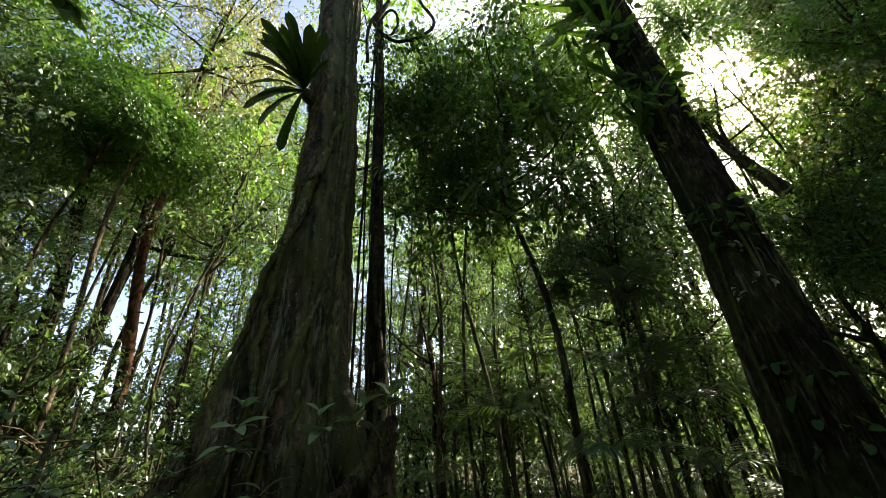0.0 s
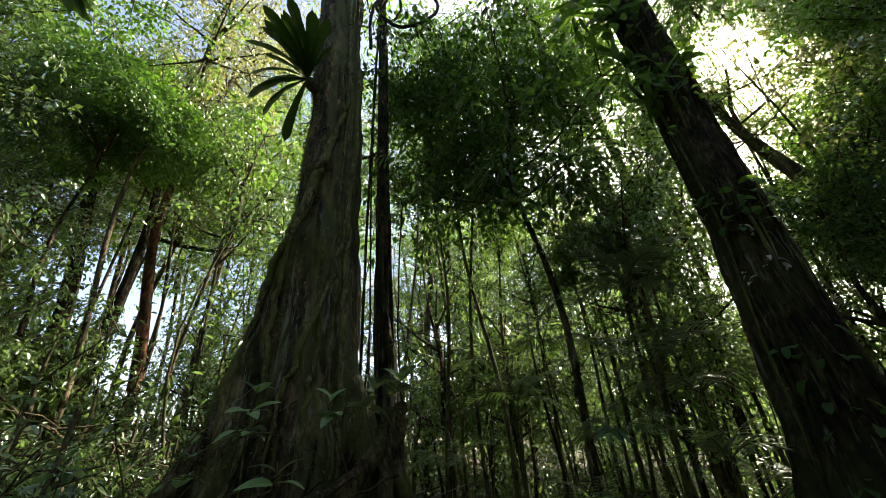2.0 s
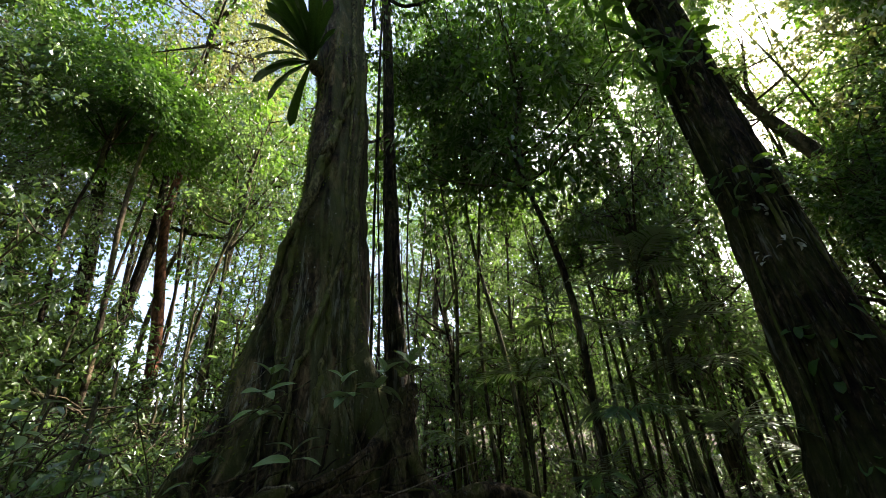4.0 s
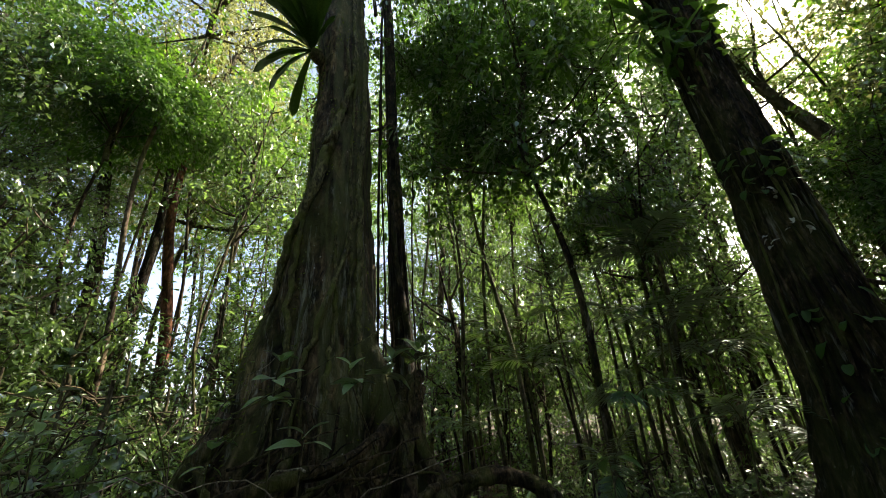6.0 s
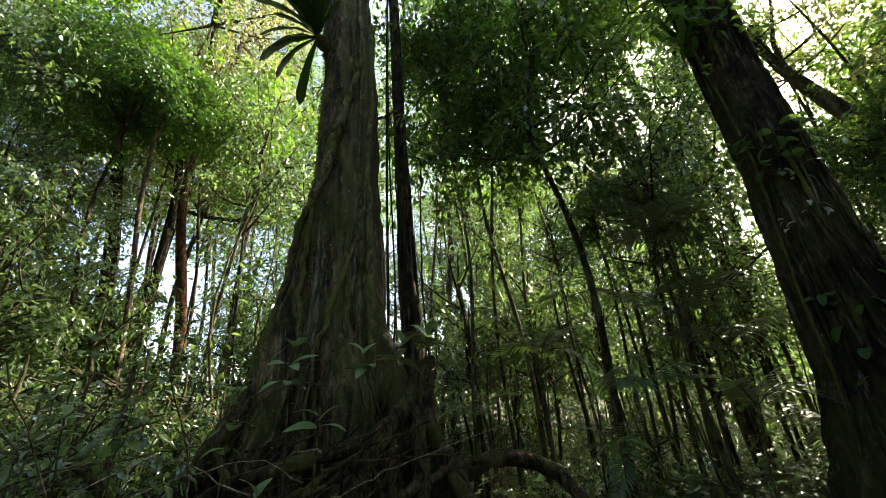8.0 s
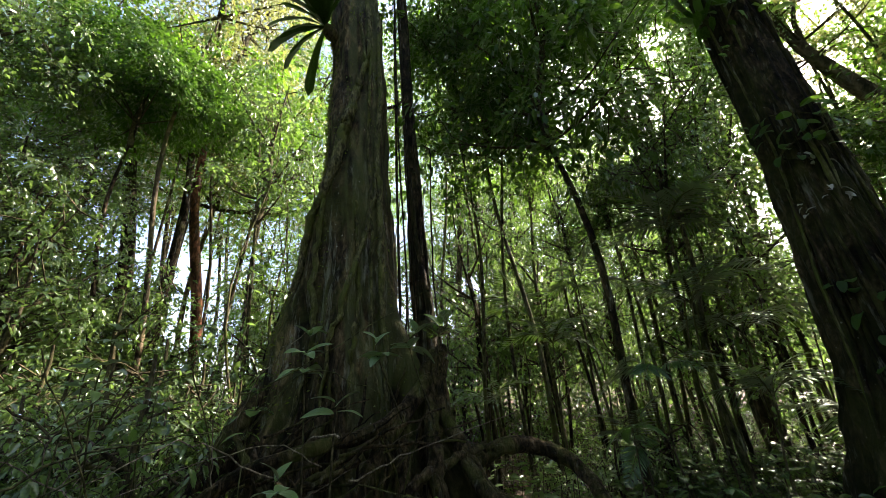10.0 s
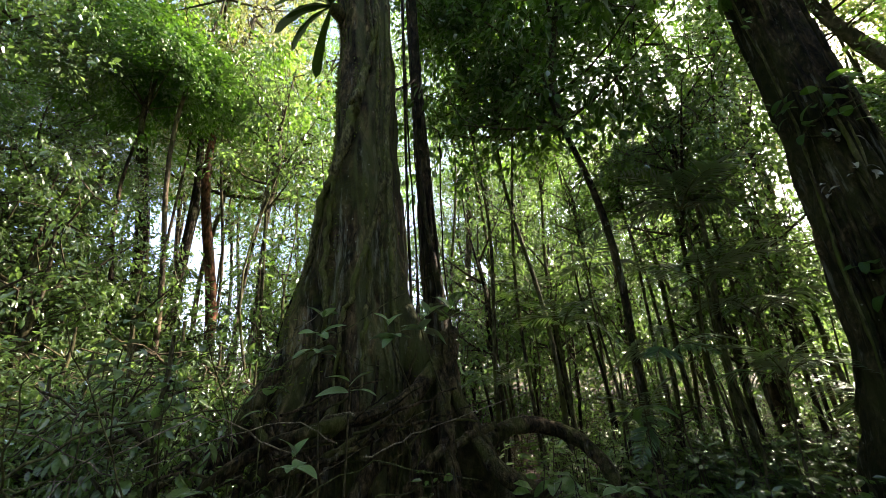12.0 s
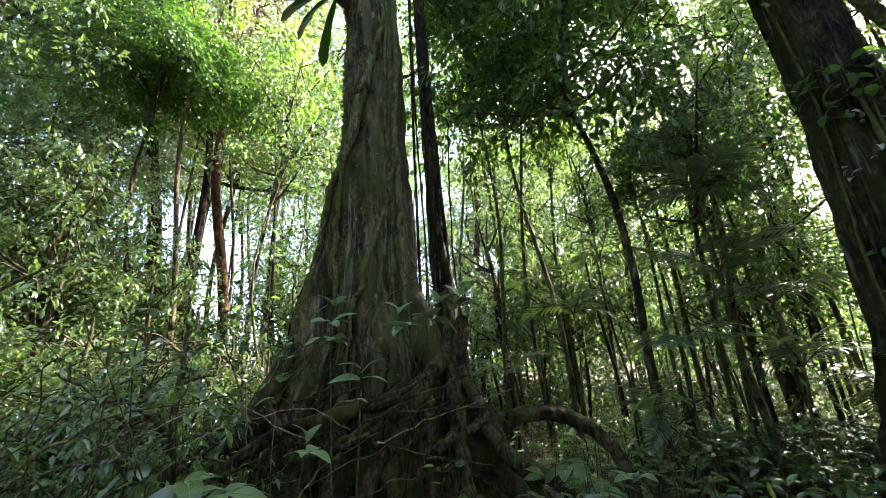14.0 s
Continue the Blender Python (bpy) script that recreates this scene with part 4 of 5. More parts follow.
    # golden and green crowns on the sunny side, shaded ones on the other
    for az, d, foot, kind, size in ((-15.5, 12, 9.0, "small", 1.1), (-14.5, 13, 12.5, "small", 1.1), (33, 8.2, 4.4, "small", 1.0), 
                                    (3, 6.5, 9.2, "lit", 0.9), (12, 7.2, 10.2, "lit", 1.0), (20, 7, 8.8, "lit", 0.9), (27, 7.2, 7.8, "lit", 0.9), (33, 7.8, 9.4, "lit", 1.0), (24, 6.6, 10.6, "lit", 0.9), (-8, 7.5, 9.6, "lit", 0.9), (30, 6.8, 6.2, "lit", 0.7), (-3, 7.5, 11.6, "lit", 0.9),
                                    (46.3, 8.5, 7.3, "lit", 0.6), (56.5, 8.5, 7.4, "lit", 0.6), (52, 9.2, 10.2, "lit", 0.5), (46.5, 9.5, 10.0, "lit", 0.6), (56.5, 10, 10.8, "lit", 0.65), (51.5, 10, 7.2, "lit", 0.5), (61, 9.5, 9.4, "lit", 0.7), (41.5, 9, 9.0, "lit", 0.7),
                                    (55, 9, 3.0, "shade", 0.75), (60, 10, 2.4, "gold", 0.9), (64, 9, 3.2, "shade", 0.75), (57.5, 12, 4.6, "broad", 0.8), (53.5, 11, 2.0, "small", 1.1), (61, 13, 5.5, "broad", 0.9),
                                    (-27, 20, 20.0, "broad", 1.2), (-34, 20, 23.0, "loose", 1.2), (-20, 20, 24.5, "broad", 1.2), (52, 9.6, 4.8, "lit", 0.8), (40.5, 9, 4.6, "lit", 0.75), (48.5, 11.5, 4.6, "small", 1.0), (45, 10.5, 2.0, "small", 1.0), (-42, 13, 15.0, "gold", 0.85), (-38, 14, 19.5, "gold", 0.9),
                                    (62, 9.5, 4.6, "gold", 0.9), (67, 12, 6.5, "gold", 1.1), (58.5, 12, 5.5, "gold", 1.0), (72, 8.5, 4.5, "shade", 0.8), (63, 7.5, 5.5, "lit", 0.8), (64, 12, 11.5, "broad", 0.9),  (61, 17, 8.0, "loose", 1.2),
                                    (72, 11, 8.5, "broad", 1.0), (66, 15, 13.5, "broad", 0.9), 
                                    (-36, 11, 8, "broad", 0.9), (-47, 14, 12, "gold", 1.1), (-62, 16, 13, "broad", 1.1), (-80, 13, 8, "broad", 1.0), (-68, 9, 10.5, "broad", 0.9), (-47, 9, 11.5, "gold", 0.9), 
                                    (63, 9, 7.5, "gold", 0.5), (63, 11, 9.5, "broad", 0.5), (51, 12, 5.5, "gold", 0.5), (67, 7.5, 6.5, "lit", 0.8), (72, 7.5, 4.0, "shade", 0.6), (56.5, 9, 5.2, "shade", 0.45), (60, 10, 12.8, "loose", 0.6), (68, 9, 9, "gold", 0.6), (67, 11, 5.5, "gold", 0.7), (54, 12, 4.6, "gold", 0.7), (-9, 14, 2.5, "small", 1.1), (-5.5, 15, 4.5, "small", 1.2), (-2.5, 12, 1.5, "small", 1.0), (-11, 17, 5.0, "small", 1.3), (4, 13, 4.0, "sparse", 1.1), (6, 18, 8.5, "tall", 0.8), (12, 19, 10.0, "tall", 0.9), (18, 17, 8.0, "broad", 0.7), (0.5, 17, 6.5, "small", 1.3), (-1, 19, 10.5, "tall", 0.7), (-68, 9, 6.5, "shade", 0.9), (-57, 15, 9.5, "shade", 1.0), (57, 8, 1.8, "shade", 0.6), (-35, 15, 9.5, "broad", 0.9),
                                    (-41, 19, 12, "broad", 1.2), (-52, 19, 14, "loose", 1.2), (-24, 19, 13, "broad", 1.2), (-66, 18, 14, "gold", 1.1), (-44, 17, 15, "gold", 1.1), (-56, 13, 6.5, "shade", 0.8), (-62, 11, 4.5, "shade", 0.7), (-72, 12, 4.0, "shade", 0.8),
                                    (57.5, 16, 14.0, "small", 0.9), (51, 14, 17.6, "small", 1.0), (57, 14, 9.4, "small", 1.1), (57, 15, 17.2, "small", 1.0), (47, 13, 13.8, "small", 0.65), (52, 13, 15.8, "small", 0.65), (56, 13, 14.5, "small", 0.65), (56.5, 13, 10.8, "small", 0.65), 
                                    (50, 8, 10.3, "veil", 0.75), (-36, 15, 3.2, "small", 1.0), (9, 12, 4.0, "sparse", 1.1), (17, 13, 5.0, "small", 1.1), (24, 12, 4.5, "sparse", 1.1), (30, 13, 2.6, "small", 1.0), (13, 15, 2.2, "small", 1.0),
                                    (36, 8.5, 6.8, "lit", 0.9), (34.5, 9.5, 8.8, "lit", 0.95), (38.5, 9.5, 7.0, "lit", 0.8)):
        x, y = polar(az, d)
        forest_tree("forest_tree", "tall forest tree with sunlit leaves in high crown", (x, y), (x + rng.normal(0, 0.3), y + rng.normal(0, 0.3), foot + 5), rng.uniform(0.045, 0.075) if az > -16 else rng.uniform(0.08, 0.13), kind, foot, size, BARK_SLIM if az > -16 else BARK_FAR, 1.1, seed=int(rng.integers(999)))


scattered_forest()


def high_canopy():
    """The closed canopy further back: one layer of tall crowns side by side, green ahead; towards the sun its gold is
    in the leaf colour.
    """
    rng = np.random.default_rng(41)
    for row, el in enumerate((24, 33, 42, 51, 60)):
        step = 9.5 / math.cos(radians(el)) * 1.15
        count = int(152 / step)
        for i in range(count):
            az = -76 + (i + 0.5 * (row % 2)) * step + rng.normal(0, 1.2)
            if az < -20 and el < 55 or az > 58 or abs(az - 52) < 5 and el < 55 or 28 < az < 48 and el < 45 or el > 40 and az < 42 or abs(az - 51.3) < 3.5 and abs(el - 41.8) < 8:
                continue
            d = rng.uniform(17, 21) * math.cos(radians(el)) + 3
            size = rng.uniform(0.8, 1.0)
            foot = 1.4 + d * math.tan(radians(el)) - 2.4 * size
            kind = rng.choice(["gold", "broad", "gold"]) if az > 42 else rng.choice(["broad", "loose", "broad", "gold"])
            x, y = polar(az, d)
            forest_tree("canopy_tree", "tall slim forest tree with high sunlit crown", (x, y), (x + rng.normal(0, 0.3), y + rng.normal(0, 0.3), foot + 5), 0.11, kind, foot, size, BARK_FAR, rng.uniform(0.85, 1.05), seed=int(rng.integers(999)))


high_canopy()


def far_canopy():
    """Great crowns behind the canopy, where the wood closes far off."""
    rng = np.random.default_rng(43)
    for row, el in enumerate((31, 41)):
        step = 11.5 / math.cos(radians(el))
        for i in range(int(100 / step)):
            az = -46 + (i + 0.5 * (row % 2)) * step + rng.normal(0, 1.5)
            if abs(az - 51.3) < 5 or el > 40 and 8 < az < 42:
                continue
            d = rng.uniform(27, 32) * math.cos(radians(el)) + 3
            size = rng.uniform(1.35, 1.6)
            foot = 1.4 + d * math.tan(radians(el)) - 2.5 * size
            x, y = polar(az, d)
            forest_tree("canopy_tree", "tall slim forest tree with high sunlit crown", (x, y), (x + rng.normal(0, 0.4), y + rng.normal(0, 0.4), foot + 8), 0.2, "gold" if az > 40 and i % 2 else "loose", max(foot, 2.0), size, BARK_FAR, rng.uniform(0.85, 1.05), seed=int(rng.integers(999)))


far_canopy()


def bare_poles():
    """Thin straight poles and saplings standing close together in the wood."""
    rng = np.random.default_rng(8)
    for i in range(40):
        az, d = rng.uniform(-12, 36) if i < 30 else rng.uniform(-34, -28), rng.uniform(6, 15)
        x, y = polar(az, d)
        h, dia = rng.uniform(4, 9), rng.uniform(0.03, 0.09)
        pole = thing("sapling", "thin bare sapling stem", "sapling", "sapling stems", at=(x, y, gz(x, y) - 0.1))
        p = sway(rng, (0, 0, 0), (rng.normal(0, 0.35), rng.normal(0, 0.3), h), 14, 0.4)
        part("stem", mesh_of("stem", *tube(p, [dia * 0.55, dia * 0.42, dia * 0.2, 0.004], 6, 0.06, rng), BARK_DARK if i % 4 == 0 else BARK_SLIM), pole)
        m = int(rng.integers(50, 150))
        q = p[rng.integers(4, 14, m)]
        w = rng.normal(size=(m, 3)) * np.array([1, 1, 0.35])
        q = q + w * 0.22
        n = rng.normal(size=(m, 3)) * 0.4 + np.array([0, 0, 1])
        L = rng.uniform(0.09, 0.19, m)
        part("foliage", mesh_of("foliage", *leaves(q, w + np.array([0, 0, -0.3]), n, L, L * 0.4, 1), LEAF_MID, False), pole)


bare_poles()


def undergrowth():
    """Low leafy growth over the forest floor."""
    rng = np.random.default_rng(91)
    P, D, N, L, wood = [], [], [], [], []
    for i in range(4000):
        az = rng.uniform(-78, 78) if i < 2600 else rng.uniform(4, 50)
        d = 2.6 + 20 * rng.random() ** 1.3 if i < 2600 else rng.uniform(4.6, 13)
        x, y = polar(az, d)
        if math.hypot(x + 1.6, (y - 4.0)) < 1.75 or math.hypot(x - 3.3, y - 3.76) < 0.6:
            continue
        z = gz(x, y)
        h = rng.uniform(0.15, 0.75) * (1.25 if az < -25 else 0.75 if az > 8 else 1.0)
        if az > 8 and d < 5 and i % 3 == 0:
            continue
        m = int(rng.integers(8, 18))
        tip = np.array([x + rng.normal(0, 0.12), y + rng.normal(0, 0.12), z + h])
        wood.append(tube([(x, y, z - 0.02), ((x + tip[0]) / 2, (y + tip[1]) / 2, z + h * 0.6), tip], [0.007, 0.003], 3))
        t = rng.uniform(0.35, 1, m)[:, None]
        w = rng.normal(size=(m, 3)) * np.array([1, 1, 0.2]) + np.array([0, 0, 0.1])
        P.append(np.array([x, y, z]) * (1 - t) + tip * t + unit(w) * rng.uniform(0, 0.12, (m, 1)))
        D.append(w)
        N.append(rng.normal(size=(m, 3)) * 0.35 + np.array([0, 0, 1]))
        L.append(rng.uniform(0.06, 0.16, m))
    P, D, N, L = (np.concatenate(a) for a in (P, D, N, L))
    plants = thing("undergrowth", "low green leafy undergrowth on the forest floor", "undergrowth", kind="stuff")
    part("stems", mesh_of("stems", *joined(wood), TWIG), plants)
    near = np.hypot(P[:, 0], P[:, 1]) < 6.5
    part("foliage", mesh_of("foliage", *leaves(P[near], D[near], N[near], L[near], L[near] * 0.42, 1), LEAF_MID, False), plants)
    far = ~near
    part("far_foliage", mesh_of("far_foliage", *leaves(P[far], D[far], N[far], L[far], L[far] * 0.42), LEAF_MID, False), plants)


undergrowth()


def thicket():
    """Leafy thicket between the trunks further back, with gaps."""
    rng = np.random.default_rng(15)
    P, D, N, L = [], [], [], []
    for i in range(3400):
        az, d = rng.uniform(-80, 80), rng.uniform(10, 30)
        if i % 2:
            az = rng.uniform(-10, 38) if i % 4 == 1 else rng.uniform(-78, -28)
        top = (2.2 + 1.6 * math.sin(az * 0.33 + d * 0.4) + 1.2 * math.sin(az * 0.9)) * (0.7 + d / 30)
        x, y = polar(az, d)
        z = gz(x, y) + abs(rng.normal(0, 0.5)) * max(top, 0.8) * (1.9 if 0 < az < 38 else 1.15 if az < -25 else 1.0) + 0.2
        m = int(rng.integers(18, 46))
        s = rng.uniform(0.2, 0.45)
        g = rng.normal(size=(m, 3)) * np.array([s, s, s * 0.6])
        P.append(np.array([x, y, z]) + g)
        D.append(g + rng.normal(size=(m, 3)) * 0.3 - np.array([0, 0, 0.1]))
        N.append(rng.normal(size=(m, 3)) * 0.5 + np.array([0, 0, 1]))
        L.append(rng.uniform(0.09, 0.2, m))
    P, D, N, L = (np.concatenate(a) for a in (P, D, N, L))
    me = mesh_of("thicket", *leaves(P, D, N, L, L * 0.5), LEAF_MID, False)
    tagged(new("thicket", me), "sunlit green thicket between the far trunks", "thicket", kind="stuff")


thicket()


def thicket_behind():
    """Unseen leaf ring behind and beside the path, added to hold back skylight."""
    rng = np.random.default_rng(16)
    n = 26000
    az, d = np.radians(rng.uniform(84, 276, n)), rng.uniform(6.5, 15, n)
    P = np.stack([d * np.sin(az), d * np.cos(az), rng.random(n) ** 0.9 * 11], 1)
    L = rng.uniform(0.18, 0.34, n)
    me = mesh_of("thicket_behind", *leaves(P, rng.normal(size=(n, 3)), rng.normal(size=(n, 3)) * 0.8 + np.array([0, 0, 1]), L, L * 0.5), LEAF_MID, False)
    tagged(new("unseen_thicket", me), "unseen green thicket added behind the camera to block skylight", "thicket", kind="stuff")


thicket_behind()


def far_woods():
    """The closed edge of the wood far off."""
    rng = np.random.default_rng(5)
    n = 26000
    az = rng.uniform(-180, 180, n)
    d = rng.uniform(40, 60, n)
    lump = 4.0 + 2.2 * np.sin(az * 0.21) + 1.6 * np.sin(az * 0.53 + 1) + 1.0 * np.sin(az * 1.3 + 2)
    z = rng.random(n) ** 0.8 * np.maximum(lump, 1.5) + 0.0003 * (d - 10) ** 2
    P = np.stack([d * np.sin(np.radians(az)), d * np.cos(np.radians(az)), z], 1)
    L = rng.uniform(0.4, 0.9, n)
    me = mesh_of("far_woods", *leaves(P, rng.normal(size=(n, 3)), rng.normal(size=(n, 3)) * 0.6 + np.array([0, 0, 1]), L, L * 0.6), LEAF_CANOPY, False)
    tagged(new("far_woods", me), "distant green forest edge in bright haze", "forest", kind="stuff")


far_woods()


# ---- near plants ----
def blade_mesh(name, length, width, material, stations=8, droop=0.25, fold=0.12, wave=0.0, blunt=False, club=False):
    """One broad leaf along +x: bent midrib, two raised halves, wavy rim, a little thickness in its stalk."""
    t = np.linspace(0, 1, stations)
    w = np.sin(np.pi * t ** 0.8) ** 0.75 if not blunt else np.clip(np.sin(np.pi * (0.06 + 0.9 * t) ** 1.1), 0, 1) ** 0.55
    if club:
        w = np.clip(0.22 + 0.85 * t ** 0.9, 0, 1) * np.clip((1.0 - t) / 0.12, 0, 1) ** 0.5
    w[-1] = 0.02
    w[0] = max(w[0], 0.04) if club else 0.04
    x, z = length * t, -droop * length * t ** 2 + 0.06 * length * np.sin(np.pi * t)
    rows = []
    for side in (-1, -0.5, 0, 0.5, 1):
        rows.append(np.stack([x, side * w * width / 2, z + abs(side) * fold * width * w + wave * width * np.sin(t * 19 + side) * abs(side)], 1))
    v = np.stack(rows, 1).reshape(-1, 3)
    i, j = np.meshgrid(np.arange(stations - 1), np.arange(4), indexing="ij")
    f = np.stack([i * 5 + j, (i + 1) * 5 + j, (i + 1) * 5 + j + 1, i * 5 + j + 1], -1).reshape(-1, 4)
    return mesh_of(name, v, f, material)


LEAF_SHAPES = [blade_mesh("leaf", 1.0, w, LEAF_YOUNG, 9, d, f) for w, d, f in ((0.42, 0.16, 0.1), (0.46, 0.26, 0.07), (0.38, 0.08, 0.13), (0.48, 0.32, 0.08))]
ROUND_SHAPES = [blade_mesh("leaf", 1.0, w, LEAF_MID, 9, d, f, 0.02, True) for w, d, f in ((0.62, 0.2, 0.1), (0.55, 0.35, 0.08))]


DARK_SHAPES = [blade_mesh("leaf", 1.0, w, LEAF_DARK, 9, d, f, 0.02) for w, d, f in ((0.4, 0.2, 0.1), (0.36, 0.35, 0.08))]


def rib_mesh(droop):
    t = np.linspace(-0.06, 0.97, 10)
    p = np.stack([t, 0 * t, -droop * t ** 2 + 0.06 * np.sin(np.pi * np.clip(t, 0, 1)) + 0.002], 1)
    return mesh_of("midrib", *tube(p, [0.012, 0.007, 0.003], 4), RIB)


LEAF_RIBS = [rib_mesh(d) for d in (0.16, 0.26, 0.08, 0.32)]
ROUND_RIBS = [rib_mesh(d) for d in (0.2, 0.35)]


def aim(origin, az, el, roll, size):
    """A leaf's pose: its stalk at origin, pointing to azimuth az (from +x) and elevation el, in degrees."""
    return Matrix.Translation(origin) @ Euler((0, 0, radians(az))).to_matrix().to_4x4() @ Euler((0, radians(-el), 0)).to_matrix().to_4x4() @ Euler((radians(roll), 0, 0)).to_matrix().to_4x4() @ Matrix.Diagonal((size, size, size, 1))


def seedling(foot, whorls, label, seed, shapes=None, name="seedling"):
    """A young plant: a bending stem from its foot up through its whorls; each whorl is (place, how many leaves, leaf length, first azimuth, elevation)."""
    rng = np.random.default_rng(seed)
    foot = np.array([foot[0], foot[1], foot[2] if len(foot) > 2 else gz(foot[0], foot[1]) - 0.03])
    plant = thing(name, label, "plant", "young plants", at=tuple(foot))
    pts = [np.zeros(3)] + [np.array(w[0]) - foot for w in whorls]
    if name == "shrub":
        pts.insert(1, pts[1] * np.array([0.15, 0.2, 0.55]) + rng.normal(0, 0.07, 3))
    if len(pts) == 2:
        pts.insert(1, pts[1] * np.array([0.45, 0.45, 0.55]) + rng.normal(0, 0.03, 3))
    part("stem", mesh_of("stem", *tube(curve(pts, 18), [0.006, 0.004, 0.0025] if name == "shrub" else [0.009, 0.006, 0.004], 6, 0.05, rng), GREEN_TWIG if name == "shrub" else TWIG), plant)
    for place, count, length, az0, el in whorls:
        for i in range(count):
            az = az0 + i * (180 if count == 2 else 360 / count if count > 3 else 137) + rng.normal(0, 12)
            m = aim(np.array(place) - foot + rng.normal(0, 0.008, 3), az, el + rng.normal(0, 12), rng.normal(0, 14), length * rng.uniform(0.8, 1.15))
            pick = int(rng.integers(len(shapes or LEAF_SHAPES)))
            leaf = part("leaf", (shapes or LEAF_SHAPES)[pick], plant, local=m)
            if name == "seedling":
                part("midrib", (LEAF_RIBS if shapes is None else ROUND_RIBS)[pick], leaf)
    return plant


seedling((-1.36, 2.62), [((-1.46, 2.69, 1.64), 7, 0.2, 40, 0), ((-1.46, 2.69, 1.76), 5, 0.2, 10, 12), ((-1.44, 2.69, 1.9), 4, 0.15, 60, 35)], "young sapling with a whorl of broad green leaves", 1)
seedling((-1.14, 2.4), [((-1.08, 2.37, 1.36), 2, 0.18, 185, 5), ((-1.08, 2.37, 1.40), 2, 0.17, 40, 40)], "thin seedling with few broad pale green leaves", 2)
seedling((-0.62, 3.3, 1.2), [((-0.78, 3.18, 1.80), 5, 0.2, 20, 5), ((-0.72, 3.15, 1.92), 3, 0.17, 0, 30)], "leafy sprig growing on the roots", 3)
seedling((-0.9, 3.4, 1.2), [((-1.04, 3.12, 1.74), 6, 0.19, 70, 0), ((-1.05, 3.10, 1.86), 3, 0.15, 100, 35)], "leafy sprig growing on the roots", 4)
seedling((-1.42, 2.3), [((-1.40, 2.32, 1.02), 2, 0.15, 65, 60)], "thin seedling with upright leaves", 5)
seedling((-1.32, 2.2), [((-1.30, 2.15, 0.98), 4, 0.15, 10, 5)], "thin seedling with few broad pale green leaves", 6)
seedling((0.36, 3.4), [((0.40, 3.4, 0.46), 5, 0.24, 30, 12)], "low seedling with bright broad leaves", 7)
seedling((0.62, 3.4), [((0.65, 3.37, 0.52), 5, 0.22, 75, 15)], "low seedling with bright broad leaves", 8)
seedling((0.14, 3.5), [((0.18, 3.45, 0.58), 6, 0.22, 0, 0)], "low seedling with dark broad leaves", 9, ROUND_SHAPES)
seedling((0.95, 3.35), [((0.91, 3.3, 1.10), 3, 0.28, 165, 0)], "tall seedling with long dark leaves", 10, DARK_SHAPES)
seedling((-1.6, 2.0), [((-1.62, 1.94, 0.86), 5, 0.22, 20, 8)], "low leafy green seedling", 11)
seedling((-1.8, 1.85), [((-1.75, 1.83, 0.93), 4, 0.24, 60, 0)], "low leafy green seedling", 12, ROUND_SHAPES)
LEFT_BUSH = [(-2.07, 2.35, 2.05), (-2.39, 2.03, 1.92), (-1.76, 2.58, 1.60), (-2.45, 1.96, 1.7), (-2.21, 2.22, 1.55),
             (-2.65, 1.69, 1.48), (-2.32, 2.11, 1.05), (-3.1, 2.6, 1.6), (-2.9, 2.9, 1.9), (-2.7, 2.4, 1.3), (-3.3, 3.0, 1.3)]
for i, (x, y, z) in enumerate(LEFT_BUSH):
    k = 0.6 + 0.35 * ((i * 7) % 5) / 4
    seedling((x - 0.3 * math.sin(i * 2.1) - 0.1, y + 0.25 * math.cos(i * 1.3) + 0.2), [((x - 0.03, y, z - 0.34), 3, 0.14 * k, i * 50, -8), ((x, y + 0.02, z - 0.2), 4, 0.15 * k, 50 + i * 31, 0), ((x + 0.02, y, z - 0.08), 4, 0.15 * k, i * 113, 8), ((x + 0.03, y, z), 3, 0.13 * k, i * 77, 25)], "leggy shrub with broad green leaves", 20 + i, LEAF_SHAPES if i % 2 else ROUND_SHAPES, "shrub")


LEAF_PALM = leaf_material("dark palm leaf", (0.02, 0.05, 0.014), (0.042, 0.088, 0.024), (0.12, 0.24, 0.03), 0.3, 0.35, 0.05, 0.45)


def frond_meshes(seed, pairs, droop):
    """A feathery frond 1 m long along +x: its stalk, and its two rows of drooping leaflets."""
    rng = np.random.default_rng(seed)
    t = np.linspace(0, 1, 14)
    line = np.stack([t, 0 * t, 0.35 * np.sin(t * 1.7) - droop * t ** 2], 1)
    P, D, N, L = [], [], [], []
    for i in range(pairs):
        u = 0.22 + 0.78 * i / (pairs - 1)
        q = np.array([np.interp(u, t, line[:, k]) for k in range(3)])
        for side in (-1, 1):
            P.append(q)
            D.append(np.array([0.75 + 0.5 * u, side, -0.25]) + rng.normal(0, 0.1, 3))
            N.append(np.array([0.1, -side * 0.35, 1.0]) + rng.normal(0, 0.12, 3))
            L.append(0.4 * math.sin(math.pi * (0.18 + 0.72 * u)) * rng.uniform(0.85, 1.1))
    P, D, N, L = (np.array(a) for a in (P, D, N, L))
    return mesh_of("stalk", *tube(line, [0.012, 0.008, 0.003], 5), GREEN_TWIG), mesh_of("blade", *leaves(P, D, N, L, 0.042, 2, 0.12, 0.22), LEAF_PALM, False)


FRONDS = [frond_meshes(2, 15, 0.45), frond_meshes(3, 18, 0.7), frond_meshes(5, 13, 0.3)]


